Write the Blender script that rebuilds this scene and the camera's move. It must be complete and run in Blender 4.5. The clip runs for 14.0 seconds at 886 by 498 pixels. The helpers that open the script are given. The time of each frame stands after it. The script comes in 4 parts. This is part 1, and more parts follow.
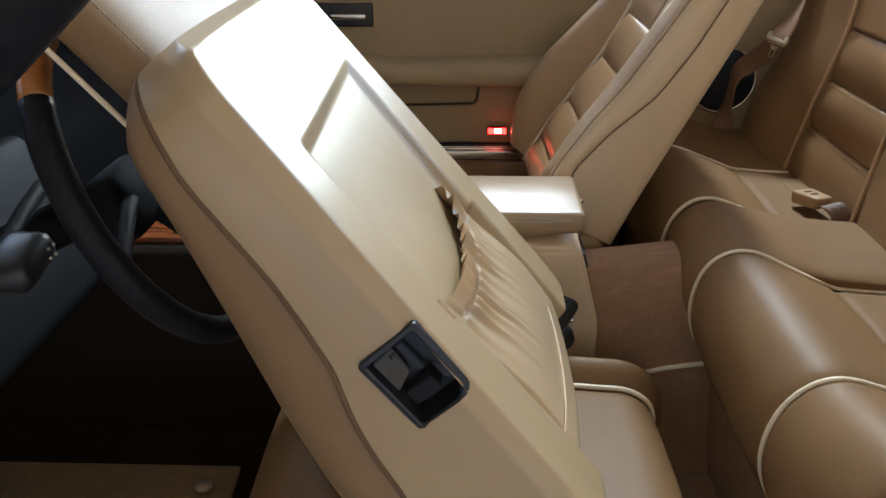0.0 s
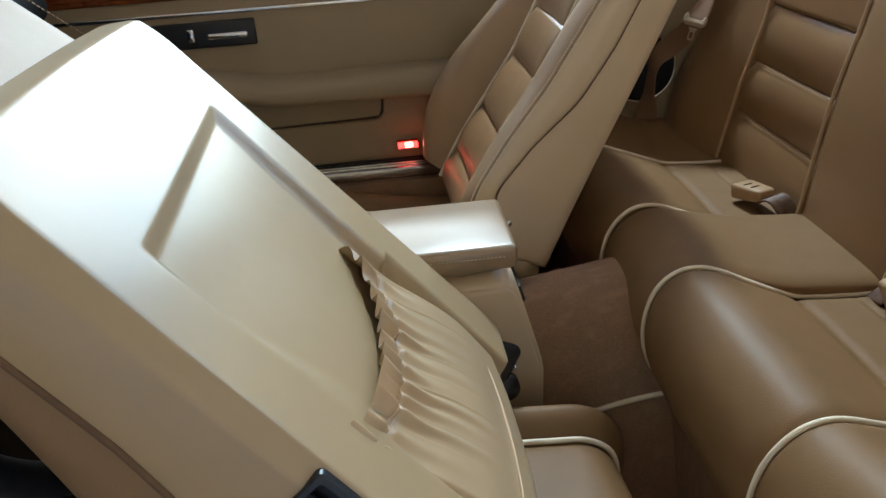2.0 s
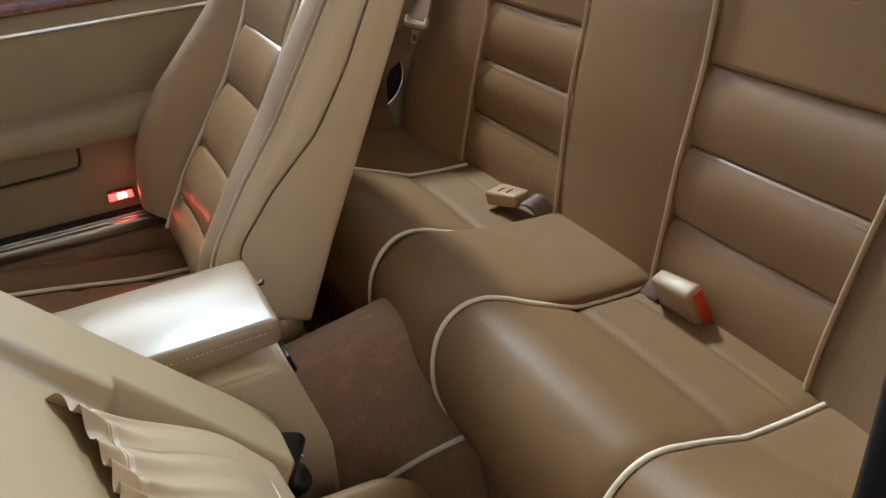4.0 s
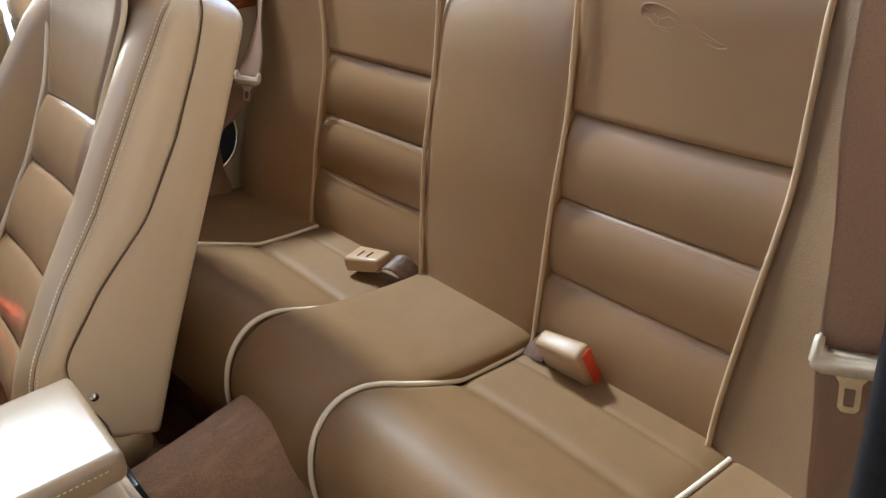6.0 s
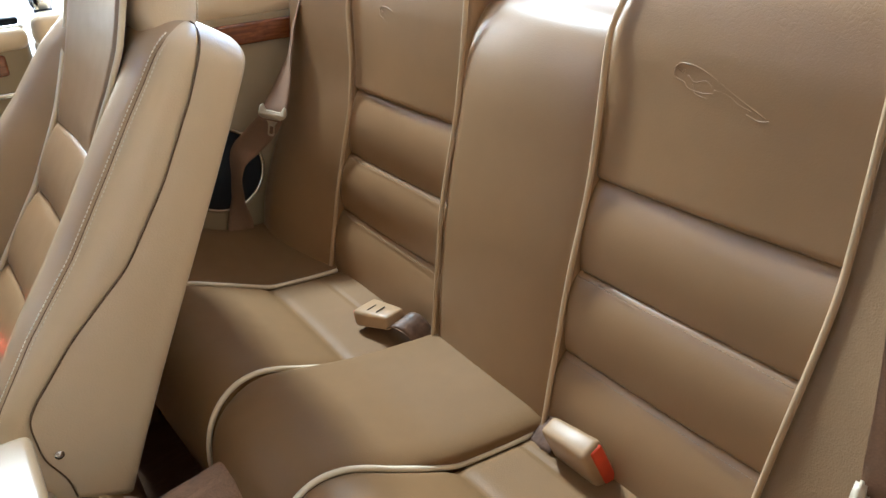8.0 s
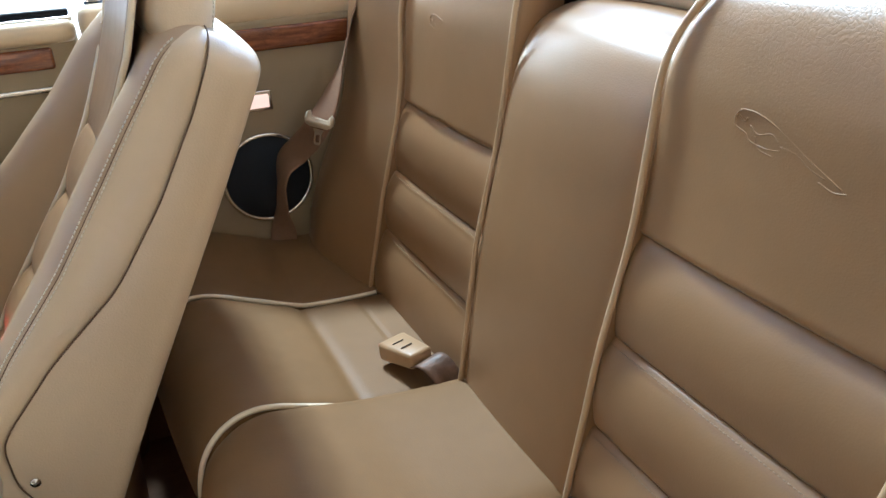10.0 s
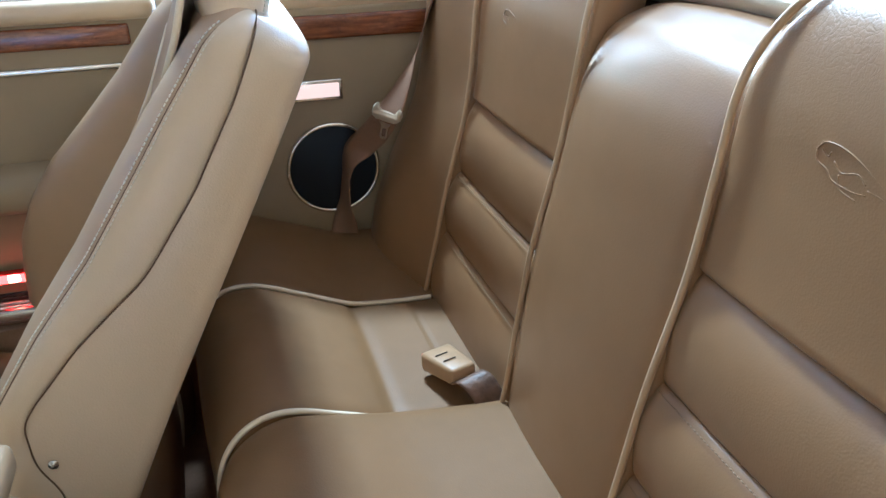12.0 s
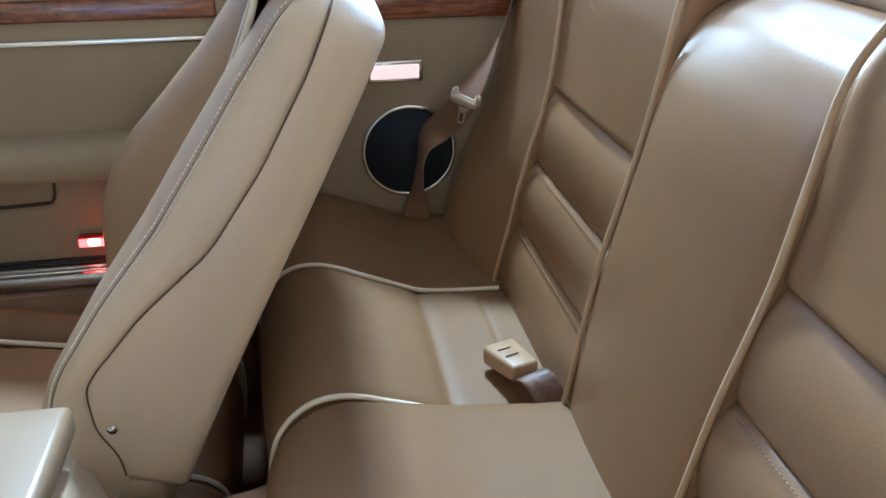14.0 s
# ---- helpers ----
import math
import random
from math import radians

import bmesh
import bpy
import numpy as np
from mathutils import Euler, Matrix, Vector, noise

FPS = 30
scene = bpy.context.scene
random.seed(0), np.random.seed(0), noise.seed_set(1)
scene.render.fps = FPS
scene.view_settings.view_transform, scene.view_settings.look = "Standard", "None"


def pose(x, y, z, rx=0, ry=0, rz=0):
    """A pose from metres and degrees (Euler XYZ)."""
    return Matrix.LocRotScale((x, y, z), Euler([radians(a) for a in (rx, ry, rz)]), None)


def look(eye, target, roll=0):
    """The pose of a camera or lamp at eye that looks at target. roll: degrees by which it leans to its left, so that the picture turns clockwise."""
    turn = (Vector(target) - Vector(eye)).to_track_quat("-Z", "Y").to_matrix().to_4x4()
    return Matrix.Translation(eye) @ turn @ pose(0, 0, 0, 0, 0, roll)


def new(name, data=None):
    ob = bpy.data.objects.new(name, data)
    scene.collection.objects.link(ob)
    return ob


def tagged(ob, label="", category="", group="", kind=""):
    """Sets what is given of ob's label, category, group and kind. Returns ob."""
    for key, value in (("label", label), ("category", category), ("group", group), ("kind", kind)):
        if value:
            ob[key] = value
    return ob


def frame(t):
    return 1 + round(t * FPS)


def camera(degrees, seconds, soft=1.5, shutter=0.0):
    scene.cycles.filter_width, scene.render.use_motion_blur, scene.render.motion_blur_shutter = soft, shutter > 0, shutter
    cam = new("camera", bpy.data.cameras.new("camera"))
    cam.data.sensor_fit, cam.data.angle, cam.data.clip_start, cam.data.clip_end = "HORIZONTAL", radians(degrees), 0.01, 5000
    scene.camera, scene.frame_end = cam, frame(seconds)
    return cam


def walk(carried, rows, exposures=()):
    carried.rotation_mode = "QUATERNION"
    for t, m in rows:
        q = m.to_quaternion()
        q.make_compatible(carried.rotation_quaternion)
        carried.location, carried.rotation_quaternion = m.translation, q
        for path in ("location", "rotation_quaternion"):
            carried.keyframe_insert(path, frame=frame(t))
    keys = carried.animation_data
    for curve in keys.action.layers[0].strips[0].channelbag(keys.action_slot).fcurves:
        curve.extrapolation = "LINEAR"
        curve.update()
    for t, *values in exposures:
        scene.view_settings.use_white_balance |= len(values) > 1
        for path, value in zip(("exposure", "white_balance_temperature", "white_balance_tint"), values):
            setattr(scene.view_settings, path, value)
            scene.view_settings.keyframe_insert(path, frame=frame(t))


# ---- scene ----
cam = camera(58.2, 14.0)
PATH = [
    (0, (-0.251, -1.213, 0.916), (-0.321, 0.592, 0.058), -0.4),
    (0.5, (-0.255, -1.181, 0.914), (-0.303, 0.624, 0.054), -1.2),
    (1, (-0.256, -1.138, 0.914), (-0.268, 0.666, 0.05), -2.1),
    (1.5, (-0.251, -1.087, 0.917), (-0.212, 0.71, 0.04), -3.1),
    (2, (-0.235, -1.031, 0.918), (-0.124, 0.757, 0.03), -4.3),
    (2.5, (-0.212, -0.98, 0.916), (-0.012, 0.794, 0.014), -5.4),
    (3, (-0.203, -0.936, 0.916), (0.147, 0.806, -0.003), -5.9),
    (3.5, (-0.201, -0.9, 0.92), (0.317, 0.788, -0.02), -6.0),
    (4, (-0.208, -0.861, 0.926), (0.501, 0.746, -0.03), -5.4),
    (4.2, (-0.207, -0.844, 0.924), (0.566, 0.73, -0.037), -5.5),
    (6.3, (-0.161, -0.745, 0.93), (0.908, 0.676, 0.016), -5.1),
    (6.5, (-0.149, -0.742, 0.93), (0.911, 0.692, 0.025), -5.1),
    (7, (-0.118, -0.73, 0.93), (0.913, 0.737, 0.045), -4.7),
    (7.5, (-0.087, -0.721, 0.93), (0.905, 0.783, 0.061), -4.3),
    (8, (-0.055, -0.708, 0.929), (0.893, 0.833, 0.075), -3.9),
    (8.5, (-0.014, -0.696, 0.93), (0.869, 0.886, 0.083), -3.8),
    (8.7, (0.001, -0.686, 0.931), (0.864, 0.904, 0.08), -3.6),
    (11, (0.114, -0.628, 0.921), (0.741, 1.071, 0.072), -2.2),
    (11.5, (0.13, -0.616, 0.92), (0.705, 1.099, 0.066), -1.7),
    (12, (0.145, -0.604, 0.917), (0.657, 1.127, 0.056), -1.0),
    (12.5, (0.155, -0.596, 0.914), (0.61, 1.146, 0.043), -0.5),
    (13, (0.162, -0.588, 0.911), (0.561, 1.162, 0.028), -0.2),
    (13.5, (0.167, -0.583, 0.91), (0.518, 1.173, 0.02), -0.2),
    (14, (0.163, -0.58, 0.91), (0.481, 1.181, 0.017), -0.1),
]
walk(cam, [(t, look(eye, target, roll)) for t, eye, target, roll in PATH], [(0.0, 2.47, 4960, -2), (2.0, 2.22, 4800, -6), (3.0, 2.24, 4920, -2), (4.0, 2.48, 4880, -3), (6.5, 2.98, 4840, 0), (8.5, 3.0, 4800, -4), (11.0, 3.0, 4400, -4), (14.0, 2.96, 4080, -6)])

# ---------------------------------------------------------------- world and light
world = bpy.data.worlds.new("daylight")
scene.world = world
world.use_nodes = True
wn = world.node_tree
sky = wn.nodes.new("ShaderNodeTexSky")
sky.sky_type = "NISHITA"
sky.sun_disc = False
sky.sun_elevation = radians(40)
sky.sun_rotation = radians(0)
sky.air_density, sky.dust_density, sky.ozone_density = 1.0, 4.0, 0.6
wn.links.new(sky.outputs[0], wn.nodes["Background"].inputs[0])
wn.nodes["Background"].inputs[1].default_value = 0.15

# ceiling lamp of the hall, above the passenger side of the rear seat
lamp = new("ceiling_lamp", bpy.data.lights.new("ceiling_lamp", "AREA"))
lamp.data.shape = "DISK"
lamp.data.size = 0.42
lamp.data.energy = 23.0
lamp.data.color = (1.0, 0.93, 0.84)
lamp.matrix_world = look((0.46, 2.02, 3.08), (0.25, 0.1, 0.4))


# ---------------------------------------------------------------- materials
def nodes_of(name):
    m = bpy.data.materials.new(name)
    m.use_nodes = True
    return m, m.node_tree, m.node_tree.nodes["Principled BSDF"]


def mixed(nt, a, b, fac, kind="MIX"):
    mx = nt.nodes.new("ShaderNodeMix")
    mx.data_type, mx.blend_type = "RGBA", kind
    for sock, val in ((6, a), (7, b)):
        if isinstance(val, tuple):
            mx.inputs[sock].default_value = (*val, 1)
        else:
            nt.links.new(val, mx.inputs[sock])
    if isinstance(fac, float):
        mx.inputs[0].default_value = fac
    else:
        nt.links.new(fac, mx.inputs[0])
    return mx.outputs[2]


def ramp(nt, src, lo, hi, a=0.0, b=1.0):
    r = nt.nodes.new("ShaderNodeMapRange")
    r.inputs[1].default_value, r.inputs[2].default_value = lo, hi
    r.inputs[3].default_value, r.inputs[4].default_value = a, b
    nt.links.new(src, r.inputs[0])
    return r.outputs[0]


def noise_tex(nt, scale, detail=4.0, rough=0.55, stretch=None):
    co = nt.nodes.new("ShaderNodeTexCoord").outputs["Object"]
    if stretch:
        mp = nt.nodes.new("ShaderNodeMapping")
        mp.inputs[3].default_value = stretch
        nt.links.new(co, mp.inputs[0])
        co = mp.outputs[0]
    n = nt.nodes.new("ShaderNodeTexNoise")
    n.inputs["Scale"].default_value, n.inputs["Detail"].default_value, n.inputs["Roughness"].default_value = scale, detail, rough
    nt.links.new(co, n.inputs["Vector"])
    return n.outputs["Fac"]


def bump(nt, bsdf, height, strength, dist):
    b = nt.nodes.new("ShaderNodeBump")
    b.inputs["Strength"].default_value, b.inputs["Distance"].default_value = strength, dist
    nt.links.new(height, b.inputs["Height"])
    nt.links.new(b.outputs[0], bsdf.inputs["Normal"])


def leather(name, col, rough=0.42, grain=0.25, var=0.10, wrinkle=0.0, coat=0.0, mottle=0.3, sheen=0.22, creased=None):
    m, nt, bs = nodes_of(name)
    big = noise_tex(nt, 5.0, 3.0)
    mid = noise_tex(nt, 28.0, 4.0, 0.6)
    dark = tuple(c * (1 - var) for c in col)
    lite = tuple(min(1, c * (1 + var)) for c in col)
    c1 = mixed(nt, dark, lite, ramp(nt, big, 0.3, 0.7))
    c2 = mixed(nt, c1, tuple(c * 0.90 for c in col), ramp(nt, mid, 0.40, 0.75, 0.0, mottle))
    nt.links.new(c2, bs.inputs["Base Color"])
    nt.links.new(ramp(nt, mid, 0.3, 0.7, rough - 0.025, rough + 0.03), bs.inputs["Roughness"])
    vo = nt.nodes.new("ShaderNodeTexVoronoi")
    vo.feature = "SMOOTH_F1"
    vo.inputs["Scale"].default_value = 620.0
    nt.links.new(nt.nodes.new("ShaderNodeTexCoord").outputs["Object"], vo.inputs["Vector"])
    h = vo.outputs["Distance"]
    if wrinkle:
        wr = noise_tex(nt, 34.0, 6.0, 0.66, (1.0, 1.0, 1.7))
        ad = nt.nodes.new("ShaderNodeMath")
        ad.operation = "MULTIPLY_ADD"
        nt.links.new(wr, ad.inputs[0])
        ad.inputs[1].default_value = wrinkle
        nt.links.new(h, ad.inputs[2])
        h = ad.outputs[0]
    if creased:
        # fine cracks, only above a height and near the upper inner corner
        co = nt.nodes.new("ShaderNodeTexCoord").outputs["Object"]
        warp = nt.nodes.new("ShaderNodeTexNoise")
        warp.inputs["Scale"].default_value = 30.0
        nt.links.new(co, warp.inputs["Vector"])
        add = nt.nodes.new("ShaderNodeMix")
        add.data_type = "VECTOR"
        add.inputs[0].default_value = 0.05
        nt.links.new(co, add.inputs[4])
        nt.links.new(warp.outputs["Color"], add.inputs[5])
        cr = nt.nodes.new("ShaderNodeTexVoronoi")
        cr.feature = "DISTANCE_TO_EDGE"
        cr.inputs["Scale"].default_value = 170.0
        nt.links.new(add.outputs[1], cr.inputs["Vector"])
        xyz = nt.nodes.new("ShaderNodeSeparateXYZ")
        nt.links.new(co, xyz.inputs[0])
        mask = ramp(nt, xyz.outputs[2], creased[0], creased[1])
        line = ramp(nt, cr.outputs["Distance"], 0.0, 0.12, -1.1, 0.0)
        mul = nt.nodes.new("ShaderNodeMath")
        mul.operation = "MULTIPLY_ADD"
        nt.links.new(line, mul.inputs[0])
        nt.links.new(mask, mul.inputs[1])
        nt.links.new(h, mul.inputs[2])
        h = mul.outputs[0]
    if grain:
        bump(nt, bs, h, grain, 0.0008)
    bs.inputs["Specular IOR Level"].default_value = 0.45
    bs.inputs["Coat Weight"].default_value = coat
    bs.inputs["Coat Roughness"].default_value = sheen
    return m


def plain(name, col, rough=0.5, metal=0.0, var=0.08, scale=60.0, rel=0.1, dist=0.001):
    m, nt, bs = nodes_of(name)
    f = noise_tex(nt, scale, 5.0)
    nt.links.new(mixed(nt, tuple(c * (1 - var) for c in col), tuple(min(1, c * (1 + var)) for c in col), ramp(nt, f, 0.3, 0.7)), bs.inputs["Base Color"])
    nt.links.new(ramp(nt, f, 0.3, 0.7, max(0.02, rough - 0.05), rough + 0.05), bs.inputs["Roughness"])
    bs.inputs["Metallic"].default_value = metal
    if rel:
        bump(nt, bs, f, rel, dist)
    return m


def carpet_mat(name, col):
    m, nt, bs = nodes_of(name)
    pile = noise_tex(nt, 700.0, 3.0, 0.8)
    streak = noise_tex(nt, 30.0, 5.0, 0.6, (1.0, 3.0, 1.0))
    big = noise_tex(nt, 9.0, 4.0, 0.6)
    c = mixed(nt, tuple(k * 0.62 for k in col), tuple(k * 1.3 for k in col), ramp(nt, pile, 0.35, 0.65))
    c = mixed(nt, c, tuple(k * 1.45 for k in col), ramp(nt, streak, 0.5, 0.75, 0.0, 0.55))
    c = mixed(nt, c, (col[0] * 0.85, col[1] * 0.77, col[2] * 0.70), ramp(nt, big, 0.45, 0.75, 0.0, 0.5))
    nt.links.new(c, bs.inputs["Base Color"])
    bs.inputs["Roughness"].default_value = 0.95
    bs.inputs["Specular IOR Level"].default_value = 0.1
    bs.inputs["Sheen Weight"].default_value = 0.08
    bump(nt, bs, pile, 0.9, 0.004)
    return m


def wood_mat(name):
    m, nt, bs = nodes_of(name)
    g = noise_tex(nt, 20.0, 8.0, 0.65, (1.0, 6.0, 9.0))
    burl = noise_tex(nt, 45.0, 6.0, 0.7)
    c = mixed(nt, (0.105, 0.026, 0.008), (0.31, 0.098, 0.028), ramp(nt, g, 0.35, 0.68))
    c = mixed(nt, c, (0.04, 0.010, 0.004), ramp(nt, burl, 0.52, 0.72, 0.0, 0.75))
    nt.links.new(c, bs.inputs["Base Color"])
    bs.inputs["Roughness"].default_value = 0.18
    bs.inputs["Coat Weight"].default_value = 0.8
    bs.inputs["Coat Roughness"].default_value = 0.06
    return m


def glow(name, col, strength, base=(0.8, 0.5, 0.4)):
    m, nt, bs = nodes_of(name)
    bs.inputs["Base Color"].default_value = (*base, 1)
    bs.inputs["Emission Color"].default_value = (*col, 1)
    bs.inputs["Emission Strength"].default_value = strength
    bs.inputs["Roughness"].default_value = 0.25
    return m


TAN = leather("tan_leather", (0.295, 0.176, 0.080), 0.38, 0.13, 0.06, 0.0, 0.28, 0.3, 0.30)
TAN_WORN = leather("tan_leather_creased", (0.295, 0.176, 0.080), 0.36, 0.12, 0.06, 0.8, creased=(0.76, 0.845))
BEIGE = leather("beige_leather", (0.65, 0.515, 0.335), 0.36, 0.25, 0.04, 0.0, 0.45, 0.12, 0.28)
SATIN = leather("satin_beige_leather", (0.50, 0.375, 0.215), 0.30, 0.0, 0.03, 0.0, 0.7, 0.05, 0.22)
# darker copy of the shell beige, with the driver side's shade in its colour
SHELL = leather("dimmed_beige_shell", (0.385, 0.284, 0.148), 0.44, 0.05, 0.02, 0.0, 0.62, 0.05, 0.20)
# bolster leather of the driver seat, its blocked light painted in as a darker tone
BOLSTER_SHADED = leather("shaded_beige_leather", (0.235, 0.147, 0.066), 0.50, 0.18, 0.05)
# darker, duller copy of the tan leather: the cushions' shade is in the colour
TAN_SHADED = leather("shaded_tan_leather", (0.208, 0.121, 0.049), 0.52, 0.18, 0.06, 0.0, 0.0)
DOOR = leather("beige_door_vinyl", (0.335, 0.262, 0.157), 0.52, 0.20, 0.04)
PEBBLE = leather("pebbled_tan_leather", (0.215, 0.132, 0.062), 0.47, 0.34, 0.06, 2.6)
CREAM = leather("cream_piping_leather", (0.84, 0.73, 0.54), 0.45, 0.2, 0.06)
TANPIPE = leather("tan_piping_leather", (0.52, 0.37, 0.21), 0.45, 0.2, 0.06)
# lighter copy of the bolster leather for the better lit passenger seat
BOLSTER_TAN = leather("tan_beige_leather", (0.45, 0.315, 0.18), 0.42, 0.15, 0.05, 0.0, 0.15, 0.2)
SEWING = plain("tan_thread", (0.30, 0.21, 0.125), 0.9)
THREAD = plain("pale_thread", (0.80, 0.73, 0.58), 0.8)
DARKLINE = plain("dark_line", (0.06, 0.038, 0.02), 0.8)
BROWNSEAM = plain("brown_seam", (0.135, 0.082, 0.042), 0.8)
CARPET = carpet_mat("brown_carpet", (0.43, 0.268, 0.160))
# the brown carpet again, its colour darkened for the shade of the footwell
SHADECARPET = carpet_mat("shaded_brown_carpet", (0.034, 0.025, 0.016))
MAT = carpet_mat("tan_carpet_mat", (0.50, 0.34, 0.17))
WOOD = wood_mat("burr_walnut")
RIMWOOD = plain("honey_wood", (0.36, 0.15, 0.035), 0.2, 0.0, 0.25, 40.0, 0.0)
CHROME = plain("chrome", (0.78, 0.77, 0.75), 0.13, 1.0, 0.03, 200.0, 0.0)
BLACK = plain("black_plastic", (0.012, 0.013, 0.015), 0.36, 0.0, 0.15, 60.0, 0.0)
RUBBER = plain("black_rubber", (0.014, 0.014, 0.016), 0.42, 0.0, 0.3, 120.0, 0.3)
GRILLE = plain("dark_speaker_cloth", (0.016, 0.022, 0.032), 0.85, 0.0, 0.25, 900.0, 0.6)
BELT = plain("brown_webbing", (0.25, 0.147, 0.085), 0.62, 0.0, 0.12, 500.0, 0.4)
STRAP = plain("brown_leather_strap", (0.13, 0.075, 0.047), 0.5, 0.0, 0.35, 70.0, 0.8, 0.003)
BUCKLE = plain("tan_plastic", (0.38, 0.245, 0.125), 0.42, 0.0, 0.06, 80.0, 0.1)
SILLMETAL = plain("brushed_aluminium", (0.45, 0.44, 0.43), 0.20, 1.0, 0.05, 150.0, 0.05)
IVORY = plain("ivory_plastic", (0.62, 0.52, 0.37), 0.42, 0.0, 0.05, 80.0, 0.1)
REDBTN = plain("red_plastic", (0.62, 0.06, 0.015), 0.4)
DASH = plain("black_dash_leather", (0.006, 0.006, 0.006), 0.6, 0.0, 0.2, 90.0, 0.3)
BODY = plain("dark_blue_paint", (0.012, 0.016, 0.035), 0.2, 0.0, 0.1, 30.0, 0.0)
GROUND = plain("pale_concrete", (0.36, 0.30, 0.265), 0.7, 0.0, 0.2, 3.0, 0.3, 0.01)
GLOSSLID = leather("shiny_beige_leather", (0.31, 0.222, 0.128), 0.36, 0.06, 0.03, 0.0, 0.72, 0.05, 0.28)
TAN_SHADED.node_tree.nodes["Principled BSDF"].inputs["Specular IOR Level"].default_value = 0.28
for dull in (DASH, SHADECARPET, RUBBER):
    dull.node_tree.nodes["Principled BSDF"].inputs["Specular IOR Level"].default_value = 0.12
SHADECARPET.node_tree.nodes["Principled BSDF"].inputs["Sheen Weight"].default_value = 0.0
# plaster tones of the added hall, picked for how they bounce light
GREYWALL = plain("grey_plaster", (0.46, 0.43, 0.40), 0.9, 0.0, 0.06, 8.0, 0.1)
PLASTER = plain("white_plaster", (0.70, 0.67, 0.63), 0.9, 0.0, 0.04, 8.0, 0.1)
WARMWALL = plain("cream_plaster", (0.66, 0.50, 0.33), 0.9, 0.0, 0.06, 8.0, 0.1)
HOOD = leather("cream_hood_cover", (0.60, 0.50, 0.34), 0.5, 0.2, 0.06)
LAMP = glow("lit_courtesy_lens", (1.0, 0.56, 0.38), 0.145)
HOTLAMP = glow("hot_lamp_window", (1.0, 0.16, 0.07), 4.0)
REDGLASS = plain("red_glass", (0.55, 0.02, 0.01), 0.2)
REDLAMP = glow("lit_red_lens", (1.0, 0.010, 0.005), 3.0, (0.6, 0.02, 0.01))


# ---------------------------------------------------------------- mesh helpers
def thing(name, at, label, category, group="", kind=""):
    e = new(name)
    e.location = at
    return tagged(e, label, category, group, kind)


def base_of(parent):
    p, b = parent, Vector((0, 0, 0))
    while p is not None:
        b += p.location
        p = p.parent
    return b


def mesh(name, verts, faces, mat, parent=None, label="", smooth=True, mats=None):
    """One mesh object; the points are given in the world, the object sits under its parent."""
    off = base_of(parent) if parent else Vector((0, 0, 0))
    me = bpy.data.meshes.new(name)
    me.from_pydata([tuple(Vector(v) - off) for v in verts], [], faces)
    me.materials.append(mat)
    for p in me.polygons:
        p.use_smooth = smooth
    me.update()
    ob = new(name, me)
    if parent:
        ob.parent = parent
    return tagged(ob, label)


def part(name, bm, mat, parent, label="", m=None, smooth=True):
    if m is not None:
        bmesh.ops.transform(bm, matrix=m, verts=bm.verts)
    bmesh.ops.recalc_face_normals(bm, faces=bm.faces)
    vs = [v.co.copy() for v in bm.verts]
    bm.verts.index_update()
    fs = [[v.index for v in f.verts] for f in bm.faces]
    bm.free()
    return mesh(name, vs, fs, mat, parent, label, smooth)


def grid_faces(nr, nc, wrap=False):
    out = []
    for r in range(nr - 1):
        for c in range(nc if wrap else nc - 1):
            d = (c + 1) % nc
            out.append((r * nc + c, r * nc + d, (r + 1) * nc + d, (r + 1) * nc + c))
    return out


def spline(pts, n):
    """n points, evenly spaced by length, on a smooth curve through pts (any dimension)."""
    p = [np.array(q, float) for q in pts]
    p = [2 * p[0] - p[1]] + p + [2 * p[-1] - p[-2]]
    fine = []
    for i in range(1, len(p) - 2):
        for t in np.linspace(0, 1, 24, endpoint=False):
            a, b, c, d = p[i - 1], p[i], p[i + 1], p[i + 2]
            fine.append(0.5 * (2 * b + (c - a) * t + (2 * a - 5 * b + 4 * c - d) * t * t + (3 * b - a - 3 * c + d) * t ** 3))
    fine.append(p[-2])
    fine = np.array(fine)
    s = np.r_[0, np.cumsum(np.linalg.norm(np.diff(fine, axis=0), axis=1))]
    return np.array([[np.interp(k, s, col) for col in fine.T] for k in np.linspace(0, s[-1], n)])


def tube(name, pts, r, mat, parent, label="", n=80, sides=8, closed=False, flat=1.0):
    """A round cord of radius r along a smooth curve through pts."""
    c = spline(list(pts) + ([pts[0]] if closed else []), n)
    if closed:
        c = c[:-1]
    t = np.gradient(c, axis=0)
    if closed:
        t = np.roll(c, -1, 0) - np.roll(c, 1, 0)
    t /= np.linalg.norm(t, axis=1)[:, None]
    up = np.array([0.31, 0.17, 0.93])
    verts = []
    u = np.cross(t[0], up)
    for k in range(len(c)):
        u = u - (u @ t[k]) * t[k]
        u /= np.linalg.norm(u)
        v = np.cross(t[k], u)
        for a in np.linspace(0, 2 * math.pi, sides, endpoint=False):
            verts.append(c[k] + r * (math.cos(a) * u + flat * math.sin(a) * v))
    faces = grid_faces(len(c), sides, True)
    if closed:
        m = (len(c) - 1) * sides
        faces += [(m + i, m + (i + 1) % sides, (i + 1) % sides, i) for i in range(sides)]
    else:
        faces += [tuple(range(sides))[::-1], tuple((len(c) - 1) * sides + i for i in range(sides))]
    return mesh(name, verts, faces, mat, parent, label)


